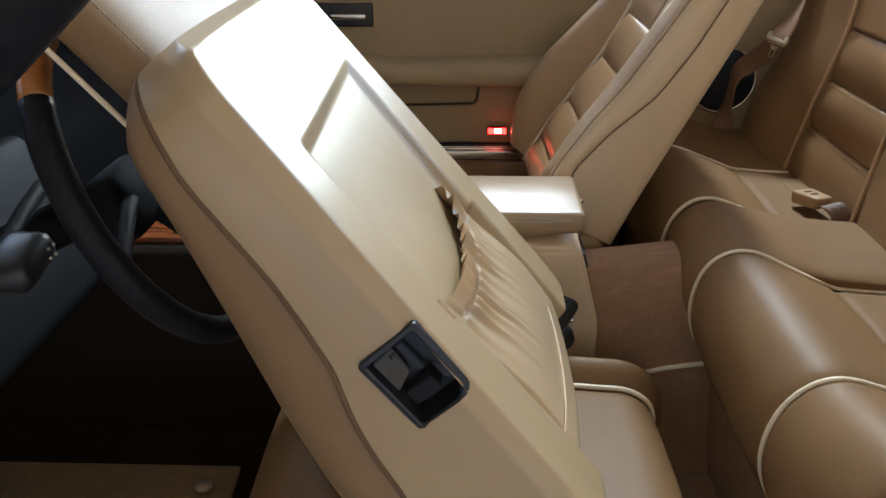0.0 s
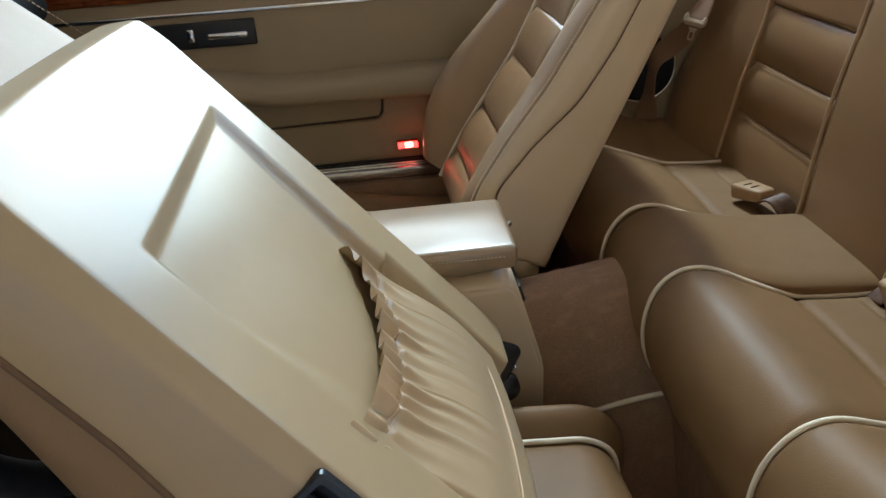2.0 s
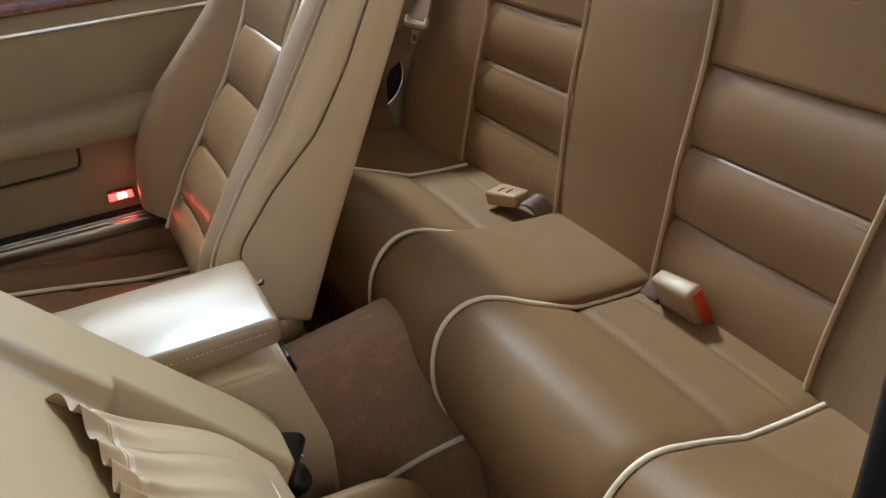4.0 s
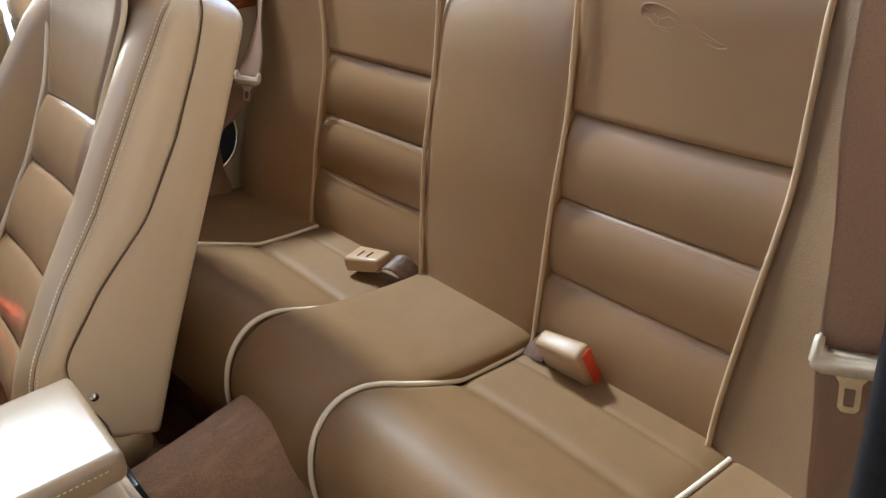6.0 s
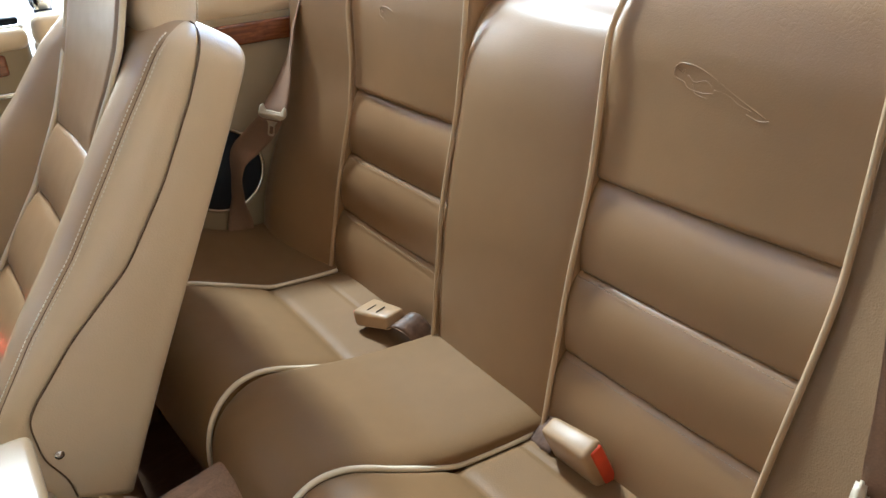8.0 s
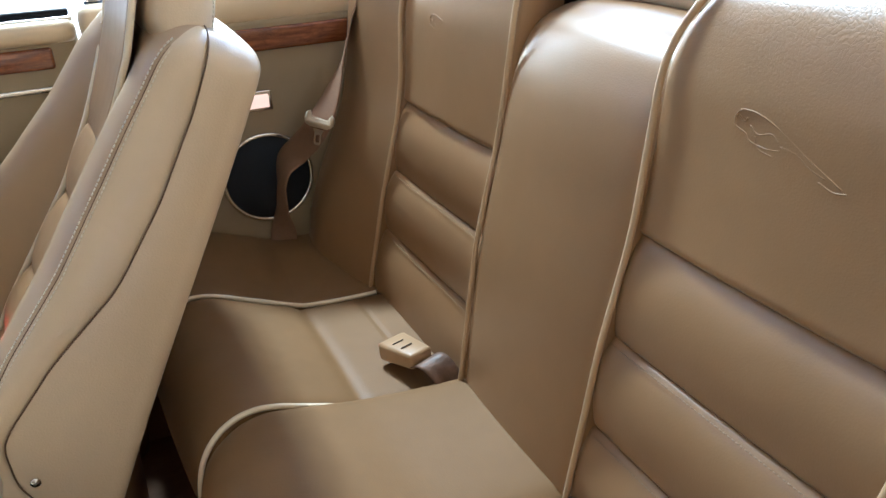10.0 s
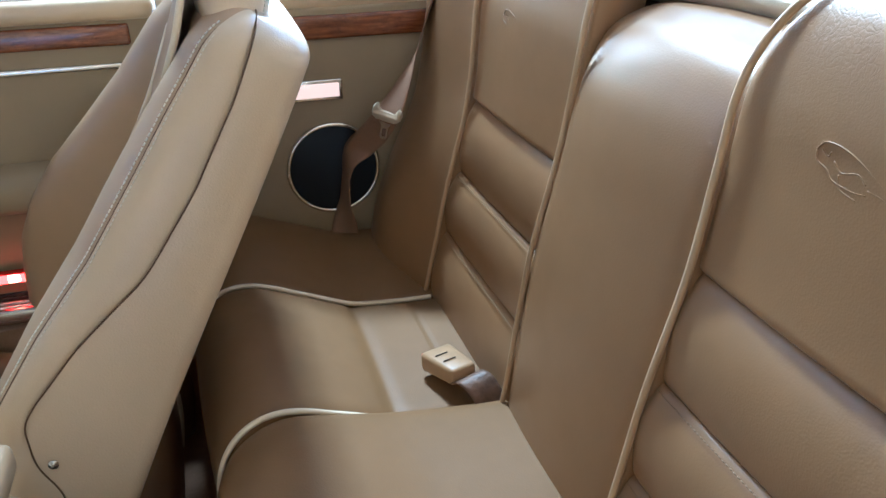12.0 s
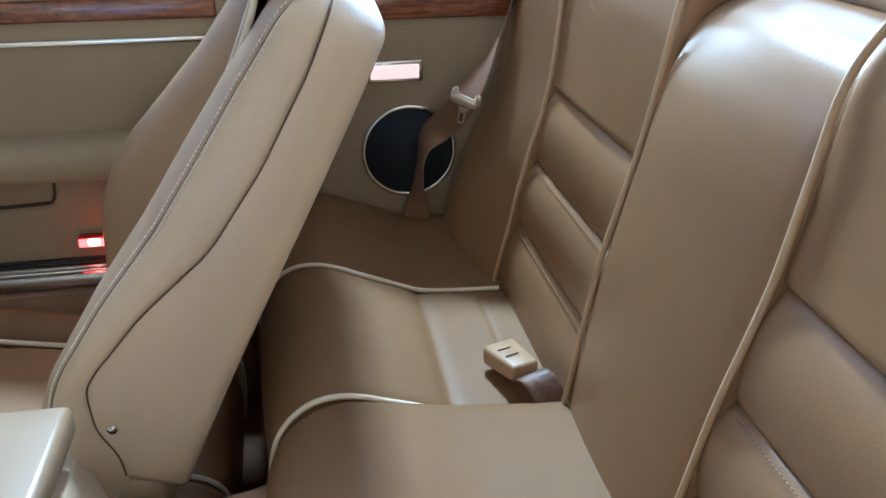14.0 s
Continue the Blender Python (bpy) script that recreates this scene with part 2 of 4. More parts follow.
def rbox(sx, sy, sz, r, seg=3):
    bm = bmesh.new()
    bmesh.ops.create_cube(bm, size=1.0)
    bmesh.ops.scale(bm, vec=(sx, sy, sz), verts=bm.verts)
    bmesh.ops.bevel(bm, geom=list(bm.edges), offset=r, segments=seg, profile=0.5, affect="EDGES")
    return bm


def disc(r, h, n=40, bev=0.0):
    bm = bmesh.new()
    bmesh.ops.create_cone(bm, cap_ends=True, segments=n, radius1=r, radius2=r, depth=h)
    if bev:
        bmesh.ops.bevel(bm, geom=[e for e in bm.edges if e.calc_face_angle(0) > 1], offset=bev, segments=2, affect="EDGES")
    return bm


def ease(a, b, x):
    t = min(1.0, max(0.0, (x - a) / (b - a)))
    return t * t * (3 - 2 * t)


def panel(name, prof, y0, y1, mat, parent, label="", crown=0.01, edge=0.02, drop=0.012, seams=(), ends=0.0, ns=70, ny=36, thick=0.03, bulge=None, shift=None):
    """An upholstered strip: the profile (x, z) carried from y0 to y1 (numbers or functions of 0..1 along it), puffed up between its edges."""
    c = spline(prof, ns)
    t = np.gradient(c, axis=0)
    t /= np.linalg.norm(t, axis=1)[:, None]
    nrm = np.stack([-t[:, 1], t[:, 0]], 1)
    s = np.r_[0, np.cumsum(np.linalg.norm(np.diff(c, axis=0), axis=1))]
    verts = []
    f0 = y0 if callable(y0) else (lambda k: y0)
    f1 = y1 if callable(y1) else (lambda k: y1)
    # closer samples near the edges
    us = [0.5 - 0.5 * math.cos(math.pi * k / (ny - 1)) for k in range(ny)]
    for layer in (0, 1):
        for i in range(ns):
            k = s[i] / s[-1]
            a, b = f0(k), f1(k)
            for u in us:
                y = a + (b - a) * u
                e = min(u, 1 - u) * abs(b - a)
                d = crown * (1 - (2 * u - 1) ** 2)
                q = max(0.0, 1 - e / edge)
                d -= drop * (1 - math.sqrt(max(0.0, 1 - q * q)))
                for at, depth, width in seams:
                    d -= depth * math.exp(-((s[i] - at) / width) ** 2)
                if ends:
                    for ee in (s[i], s[-1] - s[i]):
                        q = max(0.0, 1 - ee / ends)
                        d -= ends * 0.6 * (1 - math.sqrt(max(0.0, 1 - q * q)))
                if bulge:
                    d += bulge(k, u)
                if layer:
                    d -= thick
                px, pz = c[i] + nrm[i] * d
                if shift:
                    dx, dz = shift(k, y)
                    px, pz = px + dx, pz + dz
                verts.append((px, y, pz))
    n = ns * ny
    faces = grid_faces(ns, ny)
    low = [tuple(v + n for v in f[::-1]) for f in faces]
    rim = []
    ring = [i for i in range(ny)] + [r * ny + ny - 1 for r in range(1, ns)] + [(ns - 1) * ny + i for i in range(ny - 2, -1, -1)] + [r * ny for r in range(ns - 2, 0, -1)]
    for i, v in enumerate(ring):
        w = ring[(i + 1) % len(ring)]
        rim.append((w, v, v + n, w + n))
    return mesh(name, verts, faces + low + rim, mat, parent, label)


def stitches(name, pts, parent, gap=0.0055, size=0.0032, mat=None, n=None, r=0.0006):
    """A row of short threads along a curve, joined into one part."""
    c = spline(pts, 400)
    s = np.r_[0, np.cumsum(np.linalg.norm(np.diff(c, axis=0), axis=1))]
    verts, faces = [], []
    for k in np.arange(0, s[-1] - size, gap):
        a = np.array([np.interp(k, s, q) for q in c.T])
        b = np.array([np.interp(k + size, s, q) for q in c.T])
        t = (b - a) / np.linalg.norm(b - a)
        u = np.cross(t, (0.3, 0.5, 0.8))
        u /= np.linalg.norm(u)
        v = np.cross(t, u)
        o = len(verts)
        for end in (a, b):
            for q in (u, v, -u, -v):
                verts.append(end + r * q)
        faces += [(o + i, o + (i + 1) % 4, o + 4 + (i + 1) % 4, o + 4 + i) for i in range(4)] + [(o + 3, o + 2, o + 1, o), (o + 4, o + 5, o + 6, o + 7)]
    return tagged(mesh(name, verts, faces, mat or THREAD, parent), kind="stuff")


# ---------------------------------------------------------------- ground and body shell
def slab(name, x0, x1, y0, y1, z0, z1, mat, label, kind="structure", r=0.0):
    bm = rbox(x1 - x0, y1 - y0, z1 - z0, r) if r else bmesh.new()
    if not r:
        bmesh.ops.create_cube(bm, size=1.0)
        bmesh.ops.scale(bm, vec=(x1 - x0, y1 - y0, z1 - z0), verts=bm.verts)
    ob = part(name, bm, mat, None, label, Matrix.Translation(((x0 + x1) / 2, (y0 + y1) / 2, (z0 + z1) / 2)), smooth=bool(r))
    return tagged(ob, label, "", "", kind)


slab("ground", -60, 60, -60, 60, -0.45, -0.35, GROUND, "pale pinkish concrete ground under the car")
# unseen hall added round the car; its gaps and walls shape the light
for cx0, cx1, cy0, cy1 in ((-7, -4.0, -2.9, 5.2), (-4.0, -2.8, -2.9, 1.9), (-4.0, -2.8, 3.9, 5.2), (-2.8, 2.2, -2.9, 5.2), (2.2, 6.0, -2.9, 0.2), (2.2, 6.0, 4.4, 5.2), (6.0, 7, -2.9, 5.2)):
    slab("ceiling", cx0, cx1, cy0, cy1, 3.2, 3.3, PLASTER, "unseen white ceiling added with two gaps that let light in")
slab("wall_west", -7.2, -7, -2.9, 5.2, -0.35, 2.72, GREYWALL, "unseen low grey wall added, with a gap above for light")
slab("wall_east", 7, 7.2, -2.9, 5.2, -0.35, 1.30, PLASTER, "unseen low white wall added, with a gap above for light")
slab("wall_north_1", -7, -0.85, 5.2, 5.4, -0.35, 3.3, GREYWALL, "unseen grey wall added to bound the bright opening")
slab("wall_north_2", 3.0, 7, 5.2, 5.4, -0.35, 3.3, GREYWALL, "unseen grey wall added to bound the bright opening")
slab("wall_south_1", -7, -1.5, -2.9, -2.7, -0.35, 3.2, WARMWALL, "unseen cream wall added for warm bounced light beside a gap")
slab("wall_south_2", 2.2, 7, -2.9, -2.7, -0.35, 3.2, WARMWALL, "unseen cream wall added for warm bounced light beside a gap")
slab("wall_south_3", -1.5, 2.2, -2.9, -2.7, 0.60, 3.2, WARMWALL, "unseen cream wall added to block light above a low gap")
slab("floor", -1.5, 0.75, -0.70, 0.70, -0.06, -0.02, SHADECARPET, "brown carpeted car floor, footwell shade put into its colour")
slab("wall_front", -1.56, -1.5, -0.72, 0.72, -0.06, 0.78, DASH, "black bulkhead behind the dashboard")
slab("wall_rear", 0.75, 0.80, -0.72, 0.72, -0.06, 0.80, BODY, "dark body panel behind the rear seat")


# ---------------------------------------------------------------- floor carpet and tunnel
def tunnel_z(x, y):
    xc = max(-0.06, x)
    wide = 0.1117 + 0.416 * (xc - 0.007)
    return (0.333 + 0.085 * xc) * math.exp(-(abs(y - 0.015) / wide) ** 3) - 0.012 * ease(0.1, 0.2, abs(y))


def build_tunnel():
    ys = np.linspace(-0.36, 0.36, 90)
    xs = np.linspace(-0.30, 0.16, 60)
    verts = [(x, y, tunnel_z(x, y) + 0.0012 * noise.noise((x * 60, y * 60, 0))) for x in xs for y in ys]
    ob = mesh("tunnel_carpet", verts, grid_faces(60, 90), CARPET, None, "brown pile carpet over the transmission tunnel")
    tagged(ob, "", "carpet")
    xs = np.linspace(-1.45, -0.30, 40)
    fr = mesh("footwell_carpet", [(x, y, tunnel_z(x, y)) for x in xs for y in ys], grid_faces(40, 90), SHADECARPET, None, "carpet beside the tunnel in front, darkened to stand for shade")
    tagged(fr, "", "carpet")
    tube("carpet_edging", [(x, y, tunnel_z(x, y) + 0.002) for x, y in ((-0.06, -0.0747), (0.0, -0.0889), (0.05, -0.1006), (0.10, -0.1124), (0.16, -0.1265))], 0.0042, CREAM, ob, "cream leather edging")


build_tunnel()
for yy in (-0.44, 0.44):
    tagged(part("footwell_carpet", rbox(0.56, 0.50, 0.05, 0.012), CARPET, None, "brown pile carpet in the rear footwell", Matrix.Translation((0.10, yy, 0.012))), "", "carpet", "footwell carpets")


# ---------------------------------------------------------------- rear bench
YC = 0.014          # middle of the bench
CUSH = [(0.153, 0.150), (0.113, 0.190), (0.089, 0.240), (0.085, 0.290), (0.099, 0.340), (0.132, 0.372), (0.177, 0.379), (0.235, 0.362), (0.270, 0.350), (0.299, 0.339), (0.311, 0.335), (0.345, 0.331), (0.390, 0.328), (0.450, 0.326)]
CUSH_MID = [(0.153, 0.170), (0.117, 0.205), (0.092, 0.250), (0.088, 0.295), (0.103, 0.340), (0.137, 0.368), (0.177, 0.376), (0.235, 0.366), (0.305, 0.353), (0.375, 0.345), (0.450, 0.340)]
cush_line = spline(CUSH, 400)
CREASE = float(np.interp(0.305, cush_line[220:, 0], np.cumsum(np.r_[0, np.linalg.norm(np.diff(cush_line, axis=0), axis=1)])[220:]))
OUT = 0.425


def front_share(k):
    return 1 - ease(0.35, 0.75, k)


def cushion_line(which, k):
    """The four piping lines across the cushion: y at the back, and how far each bends aside towards the front."""
    y, dy = {"near_out": (-0.4126, -0.003), "near_in": (-0.1142, 0.0152), "far_in": (0.1384, -0.0217), "far_out": (0.431, 0.0172)}[which]
    return y + dy * front_share(k)


def cushion_shift(k, y):
    """The front roll is not straight: it lies further back on the near side and higher in the middle."""
    at = (-0.44, -0.11, 0.0, 0.12, 0.45)
    f = front_share(k)
    return (float(np.interp(y, at, (0.026, 0.0113, 0.0113, 0.0104, -0.0077))) * f, float(np.interp(y, at, (-0.0117, 0.0176, 0.016, 0.0126, 0.0079))) * f)


def build_rear_cushion(t):
    line = lambda w: (lambda k: cushion_line(w, k))
    panel("centre_section", CUSH_MID, line("near_in"), line("far_in"), TAN_SHADED, t, crown=0.010, edge=0.03, drop=0.009, ns=90, shift=cushion_shift)
    for a, b in (("near_out", "near_in"), ("far_in", "far_out")):
        panel("seat_section", CUSH, line(a), line(b), TAN_SHADED, t, crown=0.004, edge=0.025, drop=0.010, seams=((CREASE, 0.0034, 0.011), (CREASE + 0.088, 0.0016, 0.003)), ns=170, shift=cushion_shift)

    def side_shift(k, y):
        dx, dz = cushion_shift(k, y)
        return dx, dz + 0.030 * ease(0.01, 0.19, abs(y - YC) - OUT) * ease(0.15, 0.5, k)

    panel("side_section", CUSH, -0.621, line("near_out"), TAN_SHADED, t, crown=0.004, edge=0.02, drop=0.008, ns=80, shift=side_shift)
    panel("side_section", CUSH, line("far_out"), 0.649, TAN_SHADED, t, crown=0.004, edge=0.02, drop=0.008, ns=80, shift=side_shift)
    c = spline(CUSH, 60)
    tt = np.gradient(c, axis=0)
    tt /= np.linalg.norm(tt, axis=1)[:, None]
    for which in ("near_out", "near_in", "far_in", "far_out"):
        pts = []
        for i in range(0, 60, 3):
            y = cushion_line(which, i / 59)
            dx, dz = cushion_shift(i / 59, y)
            pts.append((c[i][0] + tt[i][1] * 0.002 + dx, y, c[i][1] - tt[i][0] * 0.002 + dz))
        tube("piping", pts, 0.0035, CREAM, t, "cream leather piping", 120)


slab("wall_bench_base", 0.135, 0.50, -0.63, 0.63, -0.02, 0.175, CARPET, "brown carpeted step under the rear bench")
bench = thing("rear_bench", (0.40, YC, 0.0), "tan leather rear bench seat with pleated backs and cream piping", "bench seat")
build_rear_cushion(bench)

BACK = [(0.425, 0.300), (0.437, 0.360), (0.449, 0.431), (0.463, 0.531), (0.484, 0.633), (0.497, 0.720), (0.506, 0.780), (0.525, 0.830), (0.560, 0.855), (0.610, 0.855)]
BACK_MID = [(0.430, 0.300), (0.437, 0.360), (0.447, 0.431), (0.461, 0.531), (0.480, 0.633), (0.492, 0.700), (0.506, 0.745), (0.532, 0.778), (0.575, 0.792), (0.640, 0.790)]


YB = 0.0


def back_in(k, sgn):
    if sgn < 0:
        return 0.117 + 0.016 * ease(0.08, 0.58, k) + 0.050 * ease(0.75, 1.0, k)
    return float(np.interp(k, (0.0, 0.1, 0.22, 0.36, 0.48, 0.6, 0.74, 0.86, 1.0), (0.120, 0.122, 0.125, 0.122, 0.117, 0.110, 0.106, 0.118, 0.145)))


def back_out(k, sgn):
    if sgn < 0:
        return 0.388 + 0.030 * ease(0.05, 0.55, k) - 0.030 * ease(0.78, 0.98, k)
    return float(np.interp(k, (0.0, 0.1, 0.24, 0.36, 0.48, 0.6, 0.72, 0.85, 1.0), (0.452, 0.450, 0.438, 0.418, 0.406, 0.408, 0.422, 0.412, 0.395)))


def build_rear_back(t):
    panel("centre_section", BACK_MID, lambda k: YB - back_in(k, -1) - 0.002, lambda k: YB + back_in(k, 1) + 0.002, TAN, t, crown=0.010, edge=0.022, drop=0.007, ns=80, thick=0.05)
    c = spline(BACK, 300)
    s = np.r_[0, np.cumsum(np.linalg.norm(np.diff(c, axis=0), axis=1))]

    def s_at(z):
        return float(np.interp(z, c[:220, 1], s[:220]))

    cuts = [0.0, s_at(0.430), s_at(0.531), s_at(0.634), s[-1]]
    for sgn in (-1, 1):
        for i in range(4):
            s0, s1 = cuts[i], cuts[i + 1]
            sub = [tuple(np.interp(q, s, col) for col in c.T) for q in np.linspace(s0, s1, 12 if i < 3 else 24)]

            def edge_of(fn, s0=s0, s1=s1, sgn=sgn):
                return lambda k: YB + sgn * fn((s0 + (s1 - s0) * k) / s[-1], sgn)

            f0, f1 = (edge_of(back_in), edge_of(back_out)) if sgn > 0 else (edge_of(back_out), edge_of(back_in))
            if i < 3:
                panel("pleat", sub, f0, f1, TAN, t, crown=0.002, edge=0.008, drop=0.003, ns=44, ny=40, thick=0.04,
                      bulge=lambda k, u: 0.0125 * (max(0.0, math.sin(math.pi * k ** 1.25)) ** 0.55 - 1))
            else:
                panel("upper_panel", sub, f0, f1, TAN_WORN, t, crown=0.005, edge=0.008, drop=0.003, ns=90, ny=40, thick=0.05,
                      bulge=lambda k, u: -0.004 - 0.005 * (1 - ease(0, 0.022, k)) ** 2)
        for i in (1, 2, 3):
            x, z = (float(np.interp(cuts[i], s, col)) for col in c.T)
            if i < 3:
                ya, yb = back_in(cuts[i] / s[-1], sgn), back_out(cuts[i] / s[-1], sgn)
                row = [(x + 0.0026 + 0.0045 * max(0.0, 1 - min(y - ya, yb - y) / 0.012) ** 2, YB + sgn * y, z - 0.0045) for y in np.linspace(ya + 0.006, yb - 0.006, 24)]
                stitches("stitching", row, t, 0.0046, 0.0030, SEWING, r=0.00055)
        for fn, mat in ((back_in, TANPIPE), (back_out, TANPIPE)):
            pts = []
            for k in np.linspace(0.0, 0.93, 26):
                x, z = (float(np.interp(k * s[-1], s, col)) for col in c.T)
                pts.append((x - 0.003 * (1 - ease(0.7, 0.9, k)), YB + sgn * (fn(k, sgn) + (0.0022 if fn is back_in else -0.0022)), z + 0.003 * ease(0.7, 0.9, k)))
            tube("piping", pts, 0.0033, mat, t, "pale tan leather piping", 130)
        # outer wing beside the pleats
        wing = [(p[0], p[1]) for p in BACK]
        panel("side_wing", wing, *((lambda k: YB + back_out(k, 1) - 0.002, lambda k: 0.635) if sgn > 0 else (lambda k: -0.60, lambda k: YB - back_out(k, -1) + 0.004)), TAN if sgn > 0 else PEBBLE, t, crown=0.006, edge=0.014, drop=0.004, ns=70, ny=40, thick=0.05,
              shift=lambda k, y: (-0.055 * ease(0.42, 0.60, abs(y - YB)) * (1.0 if y < 0 else 1 - 0.85 * ease(0.15, 0.5, k)), 0.0))
        # shallow pressed mark on the upper panel
        yy = YB + sgn * 0.272
        for pts in (((-0.052, 0.012), (-0.046, 0.020), (-0.030, 0.020), (-0.008, 0.011), (0.016, -0.003), (0.048, -0.020)),
                    ((-0.052, 0.012), (-0.050, 0.004), (-0.040, 0.000), (-0.034, -0.006), (-0.018, -0.008), (-0.006, -0.006)),
                    ((-0.036, 0.008), (-0.028, 0.002), (-0.016, 0.006), (-0.008, 0.001)), ((-0.048, 0.014), (-0.042, 0.010), (-0.040, 0.014)), ((-0.030, 0.000), (-0.026, -0.010), (-0.012, -0.013)), ((-0.006, -0.002), (0.008, -0.004), (0.022, -0.012), (0.034, -0.016)), ((0.030, -0.020), (0.042, -0.024), (0.052, -0.022))):
            tube("pressed_mark", [(float(np.interp(0.748 + 0.78 * b, c[:220, 1], c[:220, 0])) - (0.00048 if sgn < 0 else 0.0002), yy - a, 0.748 + 0.78 * b) for a, b in pts], 0.0007, TAN_WORN, t, "shallow embossed line in the leather", 30, 6)



build_rear_back(bench)


# ---------------------------------------------------------------- front seats
HW0, HWK = 0.272, 0.08


def hw(v):
    return HW0 - HWK * max(v, -0.02)


def seam_w(v):
    return float(np.interp(v, [-0.07, 0.0, 0.03, 0.067, 0.086, 0.165, 0.255, 0.35, 0.45, 0.53], [-0.035, -0.055, -0.092, -0.116, -0.118, -0.095, -0.062, -0.045, -0.038, -0.040]))


def front_w(v):
    return float(np.interp(v, [-0.07, 0.0, 0.05, 0.16, 0.25, 0.32, 0.44, 0.50, 0.54], [-0.15, -0.185, -0.192, -0.180, -0.160, -0.140, -0.105, -0.092, -0.07]))


REAR = 0.015


def build_front_seat(yc, origin, tilt, outer, driver):
    """outer: -1 or 1, the side of the door."""
    t = thing("front_seat", (-0.2, yc, 0.0), ("beige leather driver seat folded forward, map pocket behind" if driver else "tan and beige leather passenger seat standing upright"), "car seat", "front seats")
    m = Matrix.Translation((origin[0], yc, origin[1])) @ Matrix.Rotation(radians(tilt), 4, "Y")
    W = lambda w, y, v: m @ Vector((w, y, v))

    def seam(v):
        return seam_w(v) + (float(np.interp(v, [0.0, 0.12, 0.20, 0.30, 0.45, 0.50, 0.53], [0, 0, -0.012, -0.011, -0.018, -0.006, -0.002])) if driver else 0.007 * ease(0.15, 0.28, v))

    # rear shell: side, corner, back face, corner, side
    def relief(y, v):
        h = hw(v)
        yo = -y if outer > 0 else y              # outer side counts as negative
        # flat middle, border sloping down to the rounded edge
        near = [yo + h - 0.046, h - 0.038 - yo, 0.514 - v]
        inside = -math.log(sum(math.exp(-70 * q) for q in near)) / 70
        d = -0.0045 if driver else -0.0025 - 0.00025 * math.log(1 + math.exp(-max(-0.08, inside) * 260))
        rec = min(yo + 0.165 + 0.02 * (0.41 - v), 0.156 - yo, 0.418 + 0.03 * yo - v)
        low = ease(0.20, 0.36, 0.56 - v) * ease(-0.10, 0.06, -yo)
        depth = (0.017 - 0.010 * min(1.0, max(0.0, (v - 0.16) / 0.25))) if driver else 0.010
        d -= depth * (1 - (0.5 if driver else 0.65) * low) * ease(0.0, 0.018 + 0.03 * low, rec)
        if driver:
            d = min(d, d * 0.3 - 0.026) if min(y + 0.165, 0.175 - y, 0.175 - v) > 0.02 else d - 0.020 * ease(0.0, 0.02, min(y + 0.165, 0.175 - y, 0.175 - v))
        return d

    top, rs, rf, rc = (0.538 if driver else 0.522), 0.022, 0.046, (0.058 if driver else 0.034)

    def rounding(v, r):
        q = min(1.0, max(0.0, (v - top + r) / r))
        return r * (1 - math.sqrt(max(0.0, 1 - q * q)))

    def crown_v(y, v):
        return v + 0.006 * max(0.0, 1 - (y / 0.24) ** 2) * ease(0.44, 0.52, v)

    def rear(v):
        return REAR + (0.0 if driver else 0.011 * ease(0.05, 0.48, v))

    # the driver shell has a flat back with a crisp bevel round it
    bevel = ((-0.0175, 0.0036), (-0.0155, 0.0050), (-0.0100, 0.0083), (-0.0030, 0.0125), (-0.0013, 0.0137), (-0.0005, 0.0153))

    def top_inset(v):
        return 0.0016 * math.log(1 + math.exp((v - 0.522) / 0.0014)) if driver else rounding(v, rs)

    verts, nb, ns = [], 96, (48 if driver else 8)
    lo = -0.045 if driver else -0.014
    vs = list(np.linspace(lo, top - rs, 200 if driver else 90)) + [top - rs + rs * math.sin(a) for a in np.linspace(0, math.pi / 2, 14)[1:]]
    for v in vs:
        ins = top_inset(v)
        h, sw = hw(v) - rounding(v, rc), seam(v)
        row = []
        for k in range(ns):
            f = k / (ns - 1)
            row.append((sw + (rear(v) - 0.020 - ins - sw) * f, -h - 0.0015 * math.sin(math.pi * f) + 0.003 * f, v))
        for k, a in enumerate(np.linspace(0, math.pi / 2, 7)[1:]):
            w, y = bevel[k] if driver else (0.0193 * math.sin(a) - 0.020, 0.003 + 0.012 * (1 - math.cos(a)))
            row.append((rear(v) + w - ins, y - h, v))
        for k in range(1, nb):
            y = (-h + 0.015) + (2 * h - 0.030) * k / nb
            row.append((relief(y, v) + 0.004 + rear(v) - ins, y, v))
        row2 = [(w, -y, q) for w, y, q in row[:ns + 6]][::-1]
        verts.append([(w, y, crown_v(y, q)) for w, y, q in row + row2])
    nc = len(verts[0])
    flat = [W(*p) for r in verts for p in r]
    faces = grid_faces(len(vs), nc)
    # closing inner skin
    o = len(flat)
    for v, r in zip(vs, verts):
        h = hw(v) - rounding(v, rc)
        for w, y, q in r:
            flat.append(W(min(w, -0.036) if abs(y) < h - 0.006 else min(w, seam(v) + 0.002), y * 0.985, q))
    faces += [tuple(i + o for i in f[::-1]) for f in faces]
    tr = (len(vs) - 1) * nc
    faces += [(tr + i, tr + i + 1, o + tr + i + 1, o + tr + i) for i in range(nc - 1)]
    faces += [(i + 1, i, o + i, o + i + 1) for i in range(nc - 1)]
    if driver:
        inv = m.inverted()
        loc = [inv @ p for p in flat]
        inside = [abs(p.x - LATCH_W) < LATCH_HW - 0.002 and abs(p.z - LATCH_V) < LATCH_HV - 0.003 and p.y * outer > hw(0.2) - (0.013 if k < o else 0.040) for k, p in enumerate(loc)]
        faces = [f for f in faces if not (all(inside[i] for i in f) if min(f) < o else any(inside[i] for i in f))]
